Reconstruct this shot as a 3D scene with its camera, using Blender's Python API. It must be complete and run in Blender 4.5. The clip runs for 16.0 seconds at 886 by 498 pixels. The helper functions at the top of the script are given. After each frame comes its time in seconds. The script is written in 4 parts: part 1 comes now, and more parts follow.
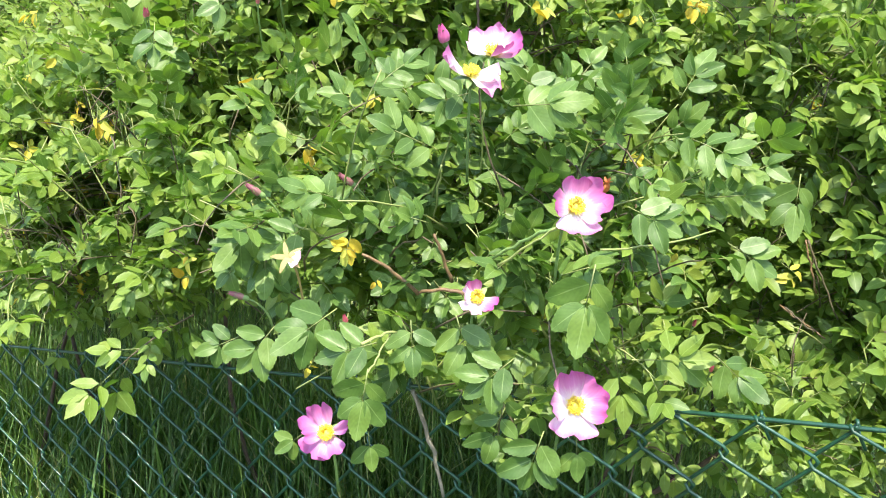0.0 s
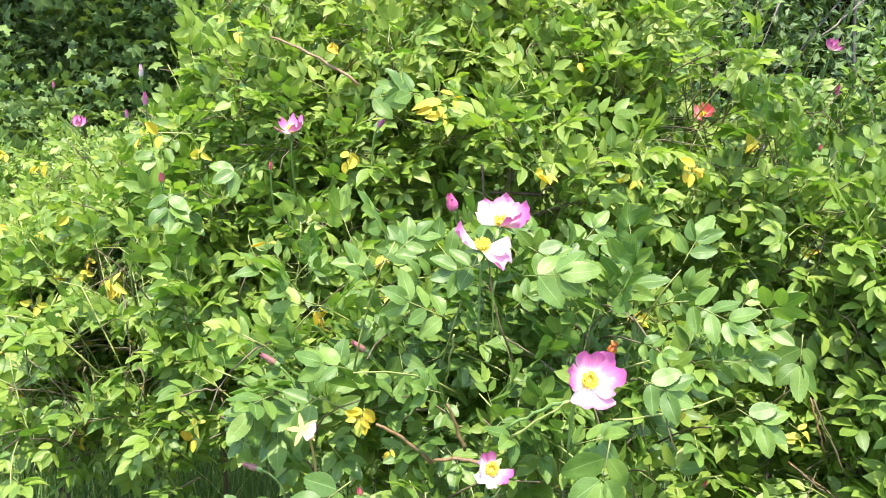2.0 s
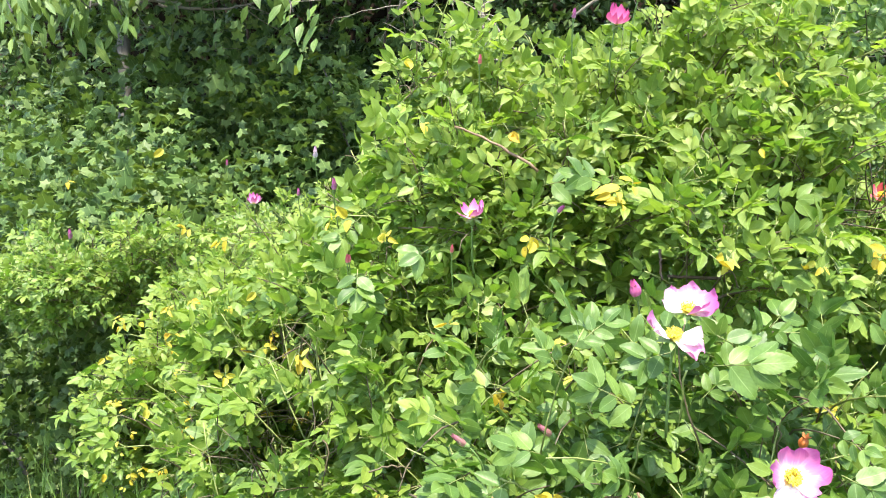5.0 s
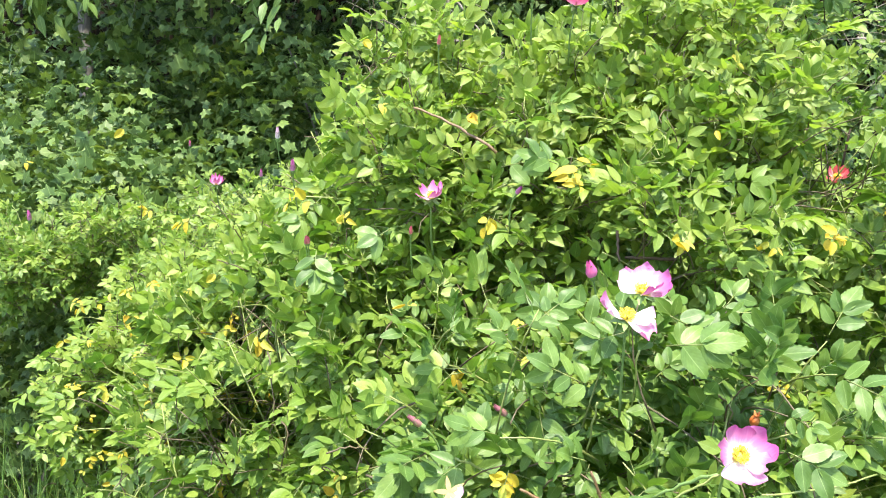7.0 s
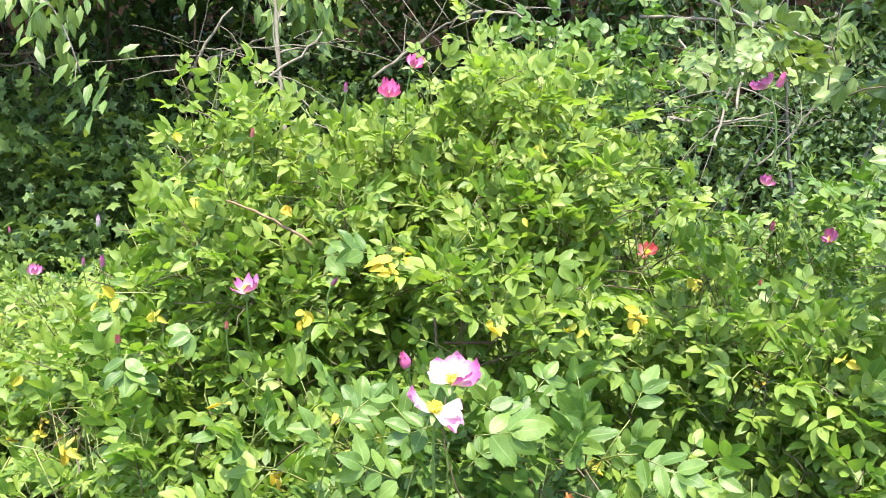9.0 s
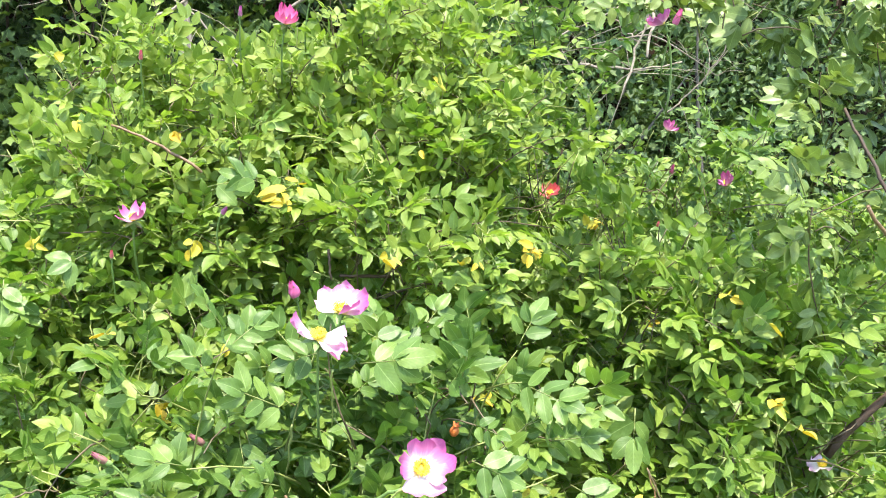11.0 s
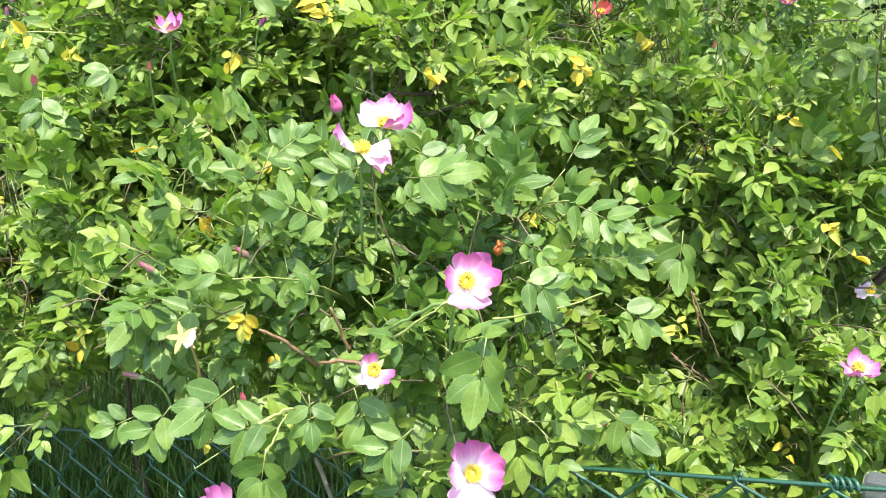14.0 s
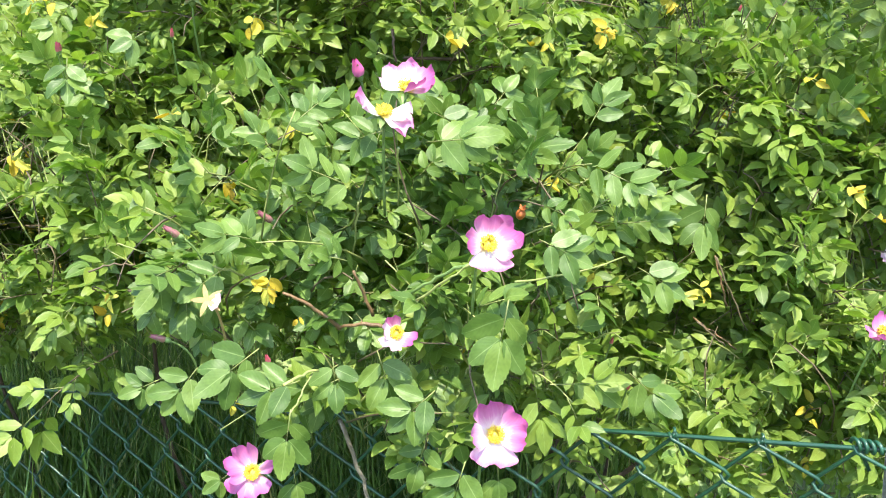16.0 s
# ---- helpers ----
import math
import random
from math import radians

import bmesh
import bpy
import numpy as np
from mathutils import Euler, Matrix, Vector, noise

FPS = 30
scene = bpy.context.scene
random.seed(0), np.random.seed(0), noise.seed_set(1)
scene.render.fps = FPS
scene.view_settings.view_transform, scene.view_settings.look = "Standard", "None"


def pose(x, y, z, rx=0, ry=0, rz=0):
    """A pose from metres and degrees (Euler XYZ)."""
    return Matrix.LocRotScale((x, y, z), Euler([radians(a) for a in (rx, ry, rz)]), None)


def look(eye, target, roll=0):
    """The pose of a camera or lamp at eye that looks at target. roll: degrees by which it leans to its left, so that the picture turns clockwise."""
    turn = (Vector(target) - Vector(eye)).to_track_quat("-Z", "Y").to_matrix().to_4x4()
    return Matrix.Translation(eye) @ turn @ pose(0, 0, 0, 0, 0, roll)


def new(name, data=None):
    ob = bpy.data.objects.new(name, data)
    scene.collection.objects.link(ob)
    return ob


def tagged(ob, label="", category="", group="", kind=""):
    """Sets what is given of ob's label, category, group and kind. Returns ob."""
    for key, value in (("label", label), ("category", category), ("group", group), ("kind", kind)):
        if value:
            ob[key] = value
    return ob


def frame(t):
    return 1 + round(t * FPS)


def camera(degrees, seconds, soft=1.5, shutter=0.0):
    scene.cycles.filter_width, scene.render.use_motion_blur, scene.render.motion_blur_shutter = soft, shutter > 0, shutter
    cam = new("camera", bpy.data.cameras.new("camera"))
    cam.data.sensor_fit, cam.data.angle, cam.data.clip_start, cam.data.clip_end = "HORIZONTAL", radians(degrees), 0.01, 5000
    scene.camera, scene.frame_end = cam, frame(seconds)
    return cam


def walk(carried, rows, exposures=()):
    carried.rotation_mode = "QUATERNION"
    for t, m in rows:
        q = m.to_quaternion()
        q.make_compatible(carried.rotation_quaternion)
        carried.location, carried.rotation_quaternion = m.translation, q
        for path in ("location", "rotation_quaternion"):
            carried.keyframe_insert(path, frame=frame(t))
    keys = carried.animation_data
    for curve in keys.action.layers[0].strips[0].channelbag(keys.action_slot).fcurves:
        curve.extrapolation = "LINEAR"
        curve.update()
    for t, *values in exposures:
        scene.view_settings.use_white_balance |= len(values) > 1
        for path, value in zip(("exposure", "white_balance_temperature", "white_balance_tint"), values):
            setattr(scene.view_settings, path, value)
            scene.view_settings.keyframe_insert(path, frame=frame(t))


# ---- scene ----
cam = camera(51.5, 16.0, soft=1.0)
PATH = [
    (0, (0.000, 0.000, 1.550), (0.001, 1.963, 1.169), 0.0),
    (0.5, (0.000, -0.001, 1.553), (0.006, 1.967, 1.200), 0.2),
    (1, (-0.011, -0.005, 1.579), (0.009, 1.978, 1.320), 0.2),
    (1.5, (-0.018, -0.007, 1.590), (0.010, 1.986, 1.424), -0.1),
    (2, (-0.021, -0.012, 1.595), (0.002, 1.984, 1.481), -0.3),
    (2.5, (-0.023, -0.016, 1.598), (-0.015, 1.983, 1.527), -0.7),
    (3, (-0.022, -0.026, 1.615), (-0.035, 1.974, 1.618), -1.1),
    (3.5, (-0.027, -0.036, 1.622), (-0.070, 1.963, 1.687), -0.9),
    (4, (-0.042, -0.039, 1.619), (-0.168, 1.956, 1.692), -0.4),
    (4.5, (-0.063, -0.041, 1.615), (-0.283, 1.947, 1.666), 0.1),
    (4.7, (-0.068, -0.041, 1.614), (-0.312, 1.943, 1.657), 0.2),
    (5.2, (-0.075, -0.042, 1.614), (-0.358, 1.936, 1.643), 0.3),
    (5.8, (-0.077, -0.042, 1.613), (-0.373, 1.933, 1.627), 0.3),
    (6.3, (-0.073, -0.042, 1.613), (-0.348, 1.937, 1.615), 0.3),
    (6.8, (-0.062, -0.041, 1.614), (-0.290, 1.946, 1.609), 0.2),
    (7, (-0.059, -0.040, 1.614), (-0.264, 1.950, 1.608), 0.2),
    (7.5, (-0.042, -0.041, 1.621), (-0.142, 1.956, 1.649), -0.4),
    (8, (-0.023, -0.042, 1.637), (0.010, 1.956, 1.734), -1.7),
    (8.2, (-0.020, -0.044, 1.641), (0.043, 1.950, 1.774), -2.1),
    (8.6, (-0.015, -0.044, 1.642), (0.085, 1.947, 1.800), -2.2),
    (9.4, (-0.008, -0.040, 1.632), (0.112, 1.953, 1.735), -2.0),
    (10.0, (-0.003, -0.036, 1.622), (0.138, 1.958, 1.668), -1.8),
    (10.3, (0.001, -0.035, 1.620), (0.160, 1.959, 1.656), -1.7),
    (10.5, (0.006, -0.036, 1.620), (0.198, 1.954, 1.654), -1.6),
    (11, (0.022, -0.033, 1.616), (0.304, 1.947, 1.643), -1.4),
    (11.5, (0.032, -0.028, 1.613), (0.382, 1.941, 1.625), -1.3),
    (12, (0.032, -0.023, 1.606), (0.371, 1.947, 1.544), -1.3),
    (12.5, (0.030, -0.013, 1.599), (0.315, 1.957, 1.406), -1.1),
    (13, (0.028, -0.012, 1.599), (0.275, 1.958, 1.356), -0.9),
    (13.5, (0.024, -0.015, 1.600), (0.238, 1.956, 1.336), -0.8),
    (14, (0.018, -0.009, 1.596), (0.206, 1.954, 1.266), -0.8),
    (14.5, (0.018, -0.009, 1.595), (0.183, 1.950, 1.225), -1.0),
    (15, (0.017, -0.009, 1.594), (0.162, 1.950, 1.221), -1.2),
    (15.5, (0.018, -0.012, 1.594), (0.158, 1.946, 1.212), -1.3),
    (16, (0.018, -0.012, 1.590), (0.155, 1.945, 1.197), -1.2),
]
walk(cam, [(t, look(eye, target, roll)) for t, eye, target, roll in PATH], exposures=[(0.0, 2.20), (1.0, 2.30), (3.0, 2.42), (12.0, 2.44), (14.0, 2.30), (16.0, 2.25)])

# ---- light: a high sun behind the viewer, open sky ----
SUN = Vector((0.04, -0.47, 0.88)).normalized()
world = bpy.data.worlds.new("sky")
scene.world = world
world.use_nodes = True
wn = world.node_tree.nodes
sky = wn.new("ShaderNodeTexSky")
sky.sky_type, sky.sun_disc = "NISHITA", False
sky.sun_elevation, sky.sun_rotation = math.asin(SUN.z), math.atan2(SUN.x, SUN.y)
world.node_tree.links.new(sky.outputs[0], wn["Background"].inputs[0])
wn["Background"].inputs[1].default_value = 0.15
sun = new("sun", bpy.data.lights.new("sun", "SUN"))
sun.data.energy, sun.data.angle, sun.data.color = 2.55, radians(0.53), (1.0, 0.94, 0.80)
sun.matrix_world = look(SUN * 30, (0, 0, 0))

# ---- materials ----


def material(name):
    m = bpy.data.materials.new(name)
    m.use_nodes = True
    return m, m.node_tree.nodes, m.node_tree.links, m.node_tree.nodes["Principled BSDF"]


def ramp(nodes, *stops):
    r = nodes.new("ShaderNodeValToRGB")
    while len(r.color_ramp.elements) < len(stops):
        r.color_ramp.elements.new(0.5)
    for e, (p, c) in zip(r.color_ramp.elements, stops):
        e.position, e.color = p, (*c, 1)
    return r


def math_node(nodes, links, op, a, b):
    n = nodes.new("ShaderNodeMath")
    n.operation = op
    for i, v in enumerate((a, b)):
        if isinstance(v, (int, float)):
            n.inputs[i].default_value = v
        else:
            links.new(v, n.inputs[i])
    return n.outputs[0]


def leaf_material(name, stops, through_col, gloss=0.42, see=0.3, midrib=(0.30, 0.42, 0.12), spots=0.0):
    """A thin leaf: its own green, a pale midrib, herringbone veins, a waxy skin and light through the blade."""
    m, n, l, p = material(name)
    info, geo = n.new("ShaderNodeObjectInfo"), n.new("ShaderNodeNewGeometry")
    pick = math_node(n, l, "FRACT", math_node(n, l, "ADD", info.outputs["Random"], geo.outputs["Random Per Island"]), 0)
    tone = ramp(n, *stops)
    l.new(pick, tone.inputs[0])
    uv, sep = n.new("ShaderNodeUVMap"), n.new("ShaderNodeSeparateXYZ")
    l.new(uv.outputs[0], sep.inputs[0])
    side = math_node(n, l, "ABSOLUTE", math_node(n, l, "SUBTRACT", sep.outputs[0], 0.5), 0)
    rib = math_node(n, l, "LESS_THAN", side, 0.022)
    vein = math_node(n, l, "SINE", math_node(n, l, "MULTIPLY", math_node(n, l, "SUBTRACT", sep.outputs[1], math_node(n, l, "MULTIPLY", side, 0.75)), 46), 0)
    coord, grain = n.new("ShaderNodeTexCoord"), n.new("ShaderNodeTexNoise")
    l.new(coord.outputs["Object"], grain.inputs["Vector"])
    grain.inputs["Scale"].default_value, grain.inputs["Detail"].default_value = 55, 3
    speck = n.new("ShaderNodeTexNoise")
    l.new(coord.outputs["Object"], speck.inputs["Vector"])
    speck.inputs["Scale"].default_value, speck.inputs["Detail"].default_value = 260, 2
    vary = n.new("ShaderNodeHueSaturation")
    l.new(tone.outputs[0], vary.inputs["Color"])
    l.new(math_node(n, l, "ADD", math_node(n, l, "MULTIPLY", math_node(n, l, "ADD", grain.outputs[0], speck.outputs[0]), 0.55), math_node(n, l, "ADD", math_node(n, l, "MULTIPLY", vein, 0.05), 0.45)), vary.inputs["Value"])
    ribmix = n.new("ShaderNodeMix")
    ribmix.data_type = "RGBA"
    l.new(math_node(n, l, "ADD", math_node(n, l, "MULTIPLY", rib, 0.5), math_node(n, l, "MULTIPLY", math_node(n, l, "GREATER_THAN", side, 0.455), 0.18)), ribmix.inputs["Factor"])
    l.new(vary.outputs[0], ribmix.inputs[6])
    ribmix.inputs[7].default_value = (*midrib, 1)
    colour = ribmix.outputs[2]
    if spots:
        blot, edge = n.new("ShaderNodeTexNoise"), n.new("ShaderNodeMix")
        l.new(coord.outputs["Object"], blot.inputs["Vector"])
        blot.inputs["Scale"].default_value = 90
        edge.data_type = "RGBA"
        l.new(math_node(n, l, "MULTIPLY", math_node(n, l, "GREATER_THAN", blot.outputs[0], 0.64), spots), edge.inputs["Factor"])
        l.new(colour, edge.inputs[6])
        edge.inputs[7].default_value = (0.16, 0.06, 0.015, 1)
        colour = edge.outputs[2]
    l.new(colour, p.inputs["Base Color"])
    p.inputs["Roughness"].default_value = gloss
    p.inputs["Specular IOR Level"].default_value = 0.38
    bump = n.new("ShaderNodeBump")
    bump.inputs["Strength"].default_value, bump.inputs["Distance"].default_value = 0.5, 0.0014
    l.new(math_node(n, l, "ADD", math_node(n, l, "MULTIPLY", vein, 0.03), grain.outputs[0]), bump.inputs["Height"])
    l.new(bump.outputs[0], p.inputs["Normal"])
    glow, mix = n.new("ShaderNodeBsdfTranslucent"), n.new("ShaderNodeMixShader")
    warm = n.new("ShaderNodeMix")
    warm.data_type, warm.blend_type = "RGBA", "MULTIPLY"
    warm.inputs["Factor"].default_value = 1.0
    l.new(tone.outputs[0], warm.inputs[6])
    warm.inputs[7].default_value = (*through_col, 1)
    l.new(warm.outputs[2], glow.inputs[0])
    mix.inputs[0].default_value = see
    l.new(p.outputs[0], mix.inputs[1])
    l.new(glow.outputs[0], mix.inputs[2])
    l.new(mix.outputs[0], n["Material Output"].inputs[0])
    return m


ROSE_LEAF = leaf_material("rose_leaf", [(0.0, (0.076, 0.138, 0.022)), (0.35, (0.128, 0.198, 0.031)), (0.8, (0.168, 0.234, 0.038)), (1.0, (0.206, 0.260, 0.047))], (1.3, 1.65, 0.70), 0.48, 0.36)
MATURE_LEAF = leaf_material("mature_rose_leaf", [(0.0, (0.055, 0.108, 0.020)), (0.5, (0.086, 0.150, 0.027)), (1.0, (0.124, 0.192, 0.034))], (1.3, 1.65, 0.7), 0.46, 0.28, (0.26, 0.36, 0.12))
YOUNG_LEAF = leaf_material("young_rose_leaf", [(0.0, (0.134, 0.200, 0.034)), (0.5, (0.190, 0.252, 0.044)), (1.0, (0.236, 0.290, 0.054))], (1.4, 1.65, 0.72), 0.50, 0.42)
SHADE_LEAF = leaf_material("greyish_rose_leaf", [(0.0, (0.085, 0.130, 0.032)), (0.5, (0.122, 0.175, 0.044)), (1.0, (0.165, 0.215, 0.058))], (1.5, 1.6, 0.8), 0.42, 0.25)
YELLOW_LEAF = leaf_material("yellowed_rose_leaf", [(0.0, (0.40, 0.27, 0.02)), (0.3, (0.46, 0.37, 0.03)), (0.75, (0.47, 0.42, 0.05)), (1.0, (0.34, 0.37, 0.06))], (1.2, 1.1, 0.6), 0.65, 0.3, (0.5, 0.42, 0.08), 0.6)
CURRANT_LEAF = leaf_material("lobed_leaf", [(0.0, (0.045, 0.088, 0.020)), (0.5, (0.070, 0.122, 0.026)), (1.0, (0.112, 0.168, 0.034))], (1.6, 1.5, 0.8), 0.55)
CHERRY_LEAF = leaf_material("cherry_leaf", [(0.0, (0.065, 0.120, 0.025)), (0.6, (0.10, 0.165, 0.033)), (1.0, (0.15, 0.21, 0.045))], (1.7, 1.5, 0.7), 0.45, 0.3)
HEDGE_LEAF = leaf_material("hedge_leaf", [(0.0, (0.042, 0.085, 0.024)), (0.6, (0.072, 0.130, 0.034)), (1.0, (0.11, 0.17, 0.045))], (1.6, 1.6, 0.8), 0.45, 0.25)
# the hedge leaf's green made darker: deep shade put into the colour
DIMMED_HEDGE_LEAF = leaf_material("dimmed_hedge_leaf", [(0.0, (0.026, 0.055, 0.018)), (0.6, (0.048, 0.090, 0.026)), (1.0, (0.085, 0.13, 0.036))], (1.6, 1.6, 0.8), 0.6, 0.25)
GRASS = leaf_material("grass_blade", [(0.0, (0.036, 0.080, 0.014)), (0.6, (0.072, 0.140, 0.024)), (0.92, (0.12, 0.20, 0.038)), (1.0, (0.36, 0.33, 0.15))], (1.6, 1.6, 0.7), 0.45, 0.3)


def solid(name, dark, pale, rough=0.6, scale=40, bump=0.3, metal=0.0, stretch=(1, 1, 1)):
    """Bark, wood, plastic or soil: two tones at two scales and fine relief."""
    m, n, l, p = material(name)
    coord, warp, big, fine = n.new("ShaderNodeTexCoord"), n.new("ShaderNodeMapping"), n.new("ShaderNodeTexNoise"), n.new("ShaderNodeTexNoise")
    l.new(coord.outputs["Object"], warp.inputs[0])
    warp.inputs["Scale"].default_value = stretch
    for t, s in ((big, scale), (fine, scale * 7)):
        l.new(warp.outputs[0], t.inputs["Vector"])
        t.inputs["Scale"].default_value, t.inputs["Detail"].default_value = s, 4
    tone = ramp(n, (0.3, dark), (0.7, pale))
    l.new(math_node(n, l, "ADD", math_node(n, l, "MULTIPLY", big.outputs[0], 0.6), math_node(n, l, "MULTIPLY", fine.outputs[0], 0.4)), tone.inputs[0])
    info, vary = n.new("ShaderNodeObjectInfo"), n.new("ShaderNodeHueSaturation")
    l.new(math_node(n, l, "ADD", math_node(n, l, "MULTIPLY", info.outputs["Random"], 0.35), 0.82), vary.inputs["Value"])
    l.new(tone.outputs[0], vary.inputs["Color"])
    l.new(vary.outputs[0], p.inputs["Base Color"])
    p.inputs["Roughness"].default_value, p.inputs["Metallic"].default_value = rough, metal
    b = n.new("ShaderNodeBump")
    b.inputs["Strength"].default_value, b.inputs["Distance"].default_value = bump, 0.004
    l.new(fine.outputs[0], b.inputs["Height"])
    l.new(b.outputs[0], p.inputs["Normal"])
    return m


def petal_material(name, heart, middle, rim):
    """A rose petal: pale towards the heart, pink towards the rim, finely streaked along its length."""
    m, n, l, p = material(name)
    uv, sep, streak = n.new("ShaderNodeUVMap"), n.new("ShaderNodeSeparateXYZ"), n.new("ShaderNodeTexNoise")
    l.new(uv.outputs[0], sep.inputs[0])
    stretch = n.new("ShaderNodeMapping")
    stretch.inputs["Scale"].default_value = (22, 2.5, 1)
    l.new(uv.outputs[0], stretch.inputs[0])
    l.new(stretch.outputs[0], streak.inputs["Vector"])
    streak.inputs["Scale"].default_value = 1.0
    tone = ramp(n, (0.08, (0.80, 0.66, 0.14)), (0.24, heart), (0.55, middle), (0.92, rim))
    l.new(math_node(n, l, "ADD", sep.outputs[1], math_node(n, l, "MULTIPLY", math_node(n, l, "SUBTRACT", streak.outputs[0], 0.5), 0.35)), tone.inputs[0])
    l.new(tone.outputs[0], p.inputs["Base Color"])
    p.inputs["Roughness"].default_value = 0.55
    glow, mix = n.new("ShaderNodeBsdfTranslucent"), n.new("ShaderNodeMixShader")
    l.new(tone.outputs[0], glow.inputs[0])
    mix.inputs[0].default_value = 0.3
    l.new(p.outputs[0], mix.inputs[1])
    l.new(glow.outputs[0], mix.inputs[2])
    l.new(mix.outputs[0], n["Material Output"].inputs[0])
    return m


PINK = petal_material("pink_petal", (0.68, 0.50, 0.53), (0.54, 0.19, 0.37), (0.43, 0.08, 0.265))
PALE = petal_material("pale_petal", (0.72, 0.62, 0.63), (0.64, 0.38, 0.50), (0.52, 0.15, 0.34))
ORCHID = petal_material("orchid_petal", (0.62, 0.34, 0.46), (0.54, 0.19, 0.40), (0.47, 0.11, 0.33))
MAGENTA = petal_material("magenta_petal", (0.66, 0.30, 0.42), (0.60, 0.14, 0.31), (0.55, 0.08, 0.25))
RED = petal_material("coral_petal", (0.72, 0.38, 0.26), (0.66, 0.17, 0.19), (0.60, 0.10, 0.15))
WHITE = petal_material("white_petal", (0.74, 0.70, 0.68), (0.69, 0.56, 0.61), (0.60, 0.34, 0.48))
DUSTY = petal_material("dusty_petal", (0.30, 0.22, 0.13), (0.31, 0.15, 0.13), (0.30, 0.10, 0.13))
ANTHER = solid("anther", (0.72, 0.46, 0.02), (0.82, 0.62, 0.05), 0.7, 300)
HEART = solid("flower_heart", (0.70, 0.55, 0.05), (0.80, 0.68, 0.10), 0.6, 300)
SEPAL = solid("sepal", (0.09, 0.17, 0.04), (0.20, 0.28, 0.08), 0.55, 200)
DRY_SEPAL = solid("dry_sepal", (0.22, 0.15, 0.045), (0.30, 0.23, 0.09), 0.6, 200)
HIP = solid("rose_hip", (0.42, 0.09, 0.02), (0.62, 0.20, 0.05), 0.45, 120)
GREEN_STEM = solid("green_stem", (0.14, 0.18, 0.045), (0.27, 0.29, 0.09), 0.5, 90, 0.2)
RED_CANE = solid("reddish_cane", (0.100, 0.056, 0.027), (0.215, 0.130, 0.060), 0.5, 45, 0.5, 0, (1, 1, 0.35))
TWIG = solid("brown_twig", (0.055, 0.040, 0.022), (0.14, 0.105, 0.055), 0.65, 60, 0.3)
DARK_CANE = solid("dark_cane", (0.026, 0.016, 0.011), (0.080, 0.046, 0.028), 0.75, 60, 0.3)
DEAD_WOOD = solid("dead_wood", (0.12, 0.096, 0.070), (0.27, 0.230, 0.178), 0.8, 40, 0.7)
BARK = solid("tree_bark", (0.045, 0.04, 0.034), (0.13, 0.115, 0.10), 0.85, 16, 0.9, 0, (1, 1, 0.4))
# near-black base colour stands in for the shade behind the hedge
BOARD = solid("darkened_board", (0.012, 0.008, 0.005), (0.034, 0.021, 0.013), 0.8, 9, 0.6, 0, (1, 1, 0.12))
GREEN_PLASTIC = solid("green_plastic_wire", (0.008, 0.042, 0.022), (0.015, 0.068, 0.036), 0.34, 160, 0.12)
GREEN_PLASTIC.node_tree.nodes["Principled BSDF"].inputs["Coat Weight"].default_value = 0.15
GREEN_PLASTIC.node_tree.nodes["Principled BSDF"].inputs["Coat Roughness"].default_value = 0.22
POST_GREY = solid("grey_post", (0.10, 0.105, 0.10), (0.18, 0.19, 0.18), 0.45, 60, 0.2, 0.6)
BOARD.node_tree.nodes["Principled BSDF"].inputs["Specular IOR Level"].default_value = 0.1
SOIL = solid("ground", (0.022, 0.036, 0.010), (0.060, 0.078, 0.024), 0.95, 6, 0.9)

# ---- mesh tools ----


class Soup:
    """Vertices, triangles, a texture place for each vertex and a material for each triangle."""

    def __init__(self):
        self.v, self.f, self.uv, self.m, self.n = [], [], [], [], 0

    def add(self, v, f, uv=None, mat=0):
        v, f = np.asarray(v, float).reshape(-1, 3), np.asarray(f, int).reshape(-1, 3)
        self.v.append(v)
        self.f.append(f + self.n)
        self.uv.append(np.zeros((len(v), 2)) if uv is None else np.asarray(uv, float))
        self.m.append(np.full(len(f), mat) if np.isscalar(mat) else np.asarray(mat))
        self.n += len(v)
        return self

    def arrays(self):
        return np.concatenate(self.v), np.concatenate(self.f), np.concatenate(self.uv), np.concatenate(self.m)

    def mesh(self, name, materials, smooth=True):
        v, f, uv, mat = self.arrays()
        me = bpy.data.meshes.new(name)
        me.vertices.add(len(v))
        me.vertices.foreach_set("co", v.astype(np.float32).ravel())
        me.loops.add(3 * len(f))
        me.loops.foreach_set("vertex_index", f.astype(np.int32).ravel())
        me.polygons.add(len(f))
        me.polygons.foreach_set("loop_start", np.arange(0, 3 * len(f), 3, dtype=np.int32))
        me.polygons.foreach_set("material_index", mat.astype(np.int32))
        me.polygons.foreach_set("use_smooth", np.full(len(f), smooth))
        layer = me.uv_layers.new(name="UVMap")
        layer.data.foreach_set("uv", uv[f.ravel()].astype(np.float32).ravel())
        for one in materials:
            me.materials.append(one)
        me.update(calc_edges=True)
        me.validate()
        return me


def quads(rows, cols, wrap=False):
    """Triangles of a grid of rows x cols vertices; wrap closes each row into a ring."""
    out = []
    for i in range(rows - 1):
        for j in range(cols if wrap else cols - 1):
            a, b = i * cols + j, i * cols + (j + 1) % cols
            out += [(a, b, b + cols), (a, b + cols, a + cols)]
    return np.array(out)


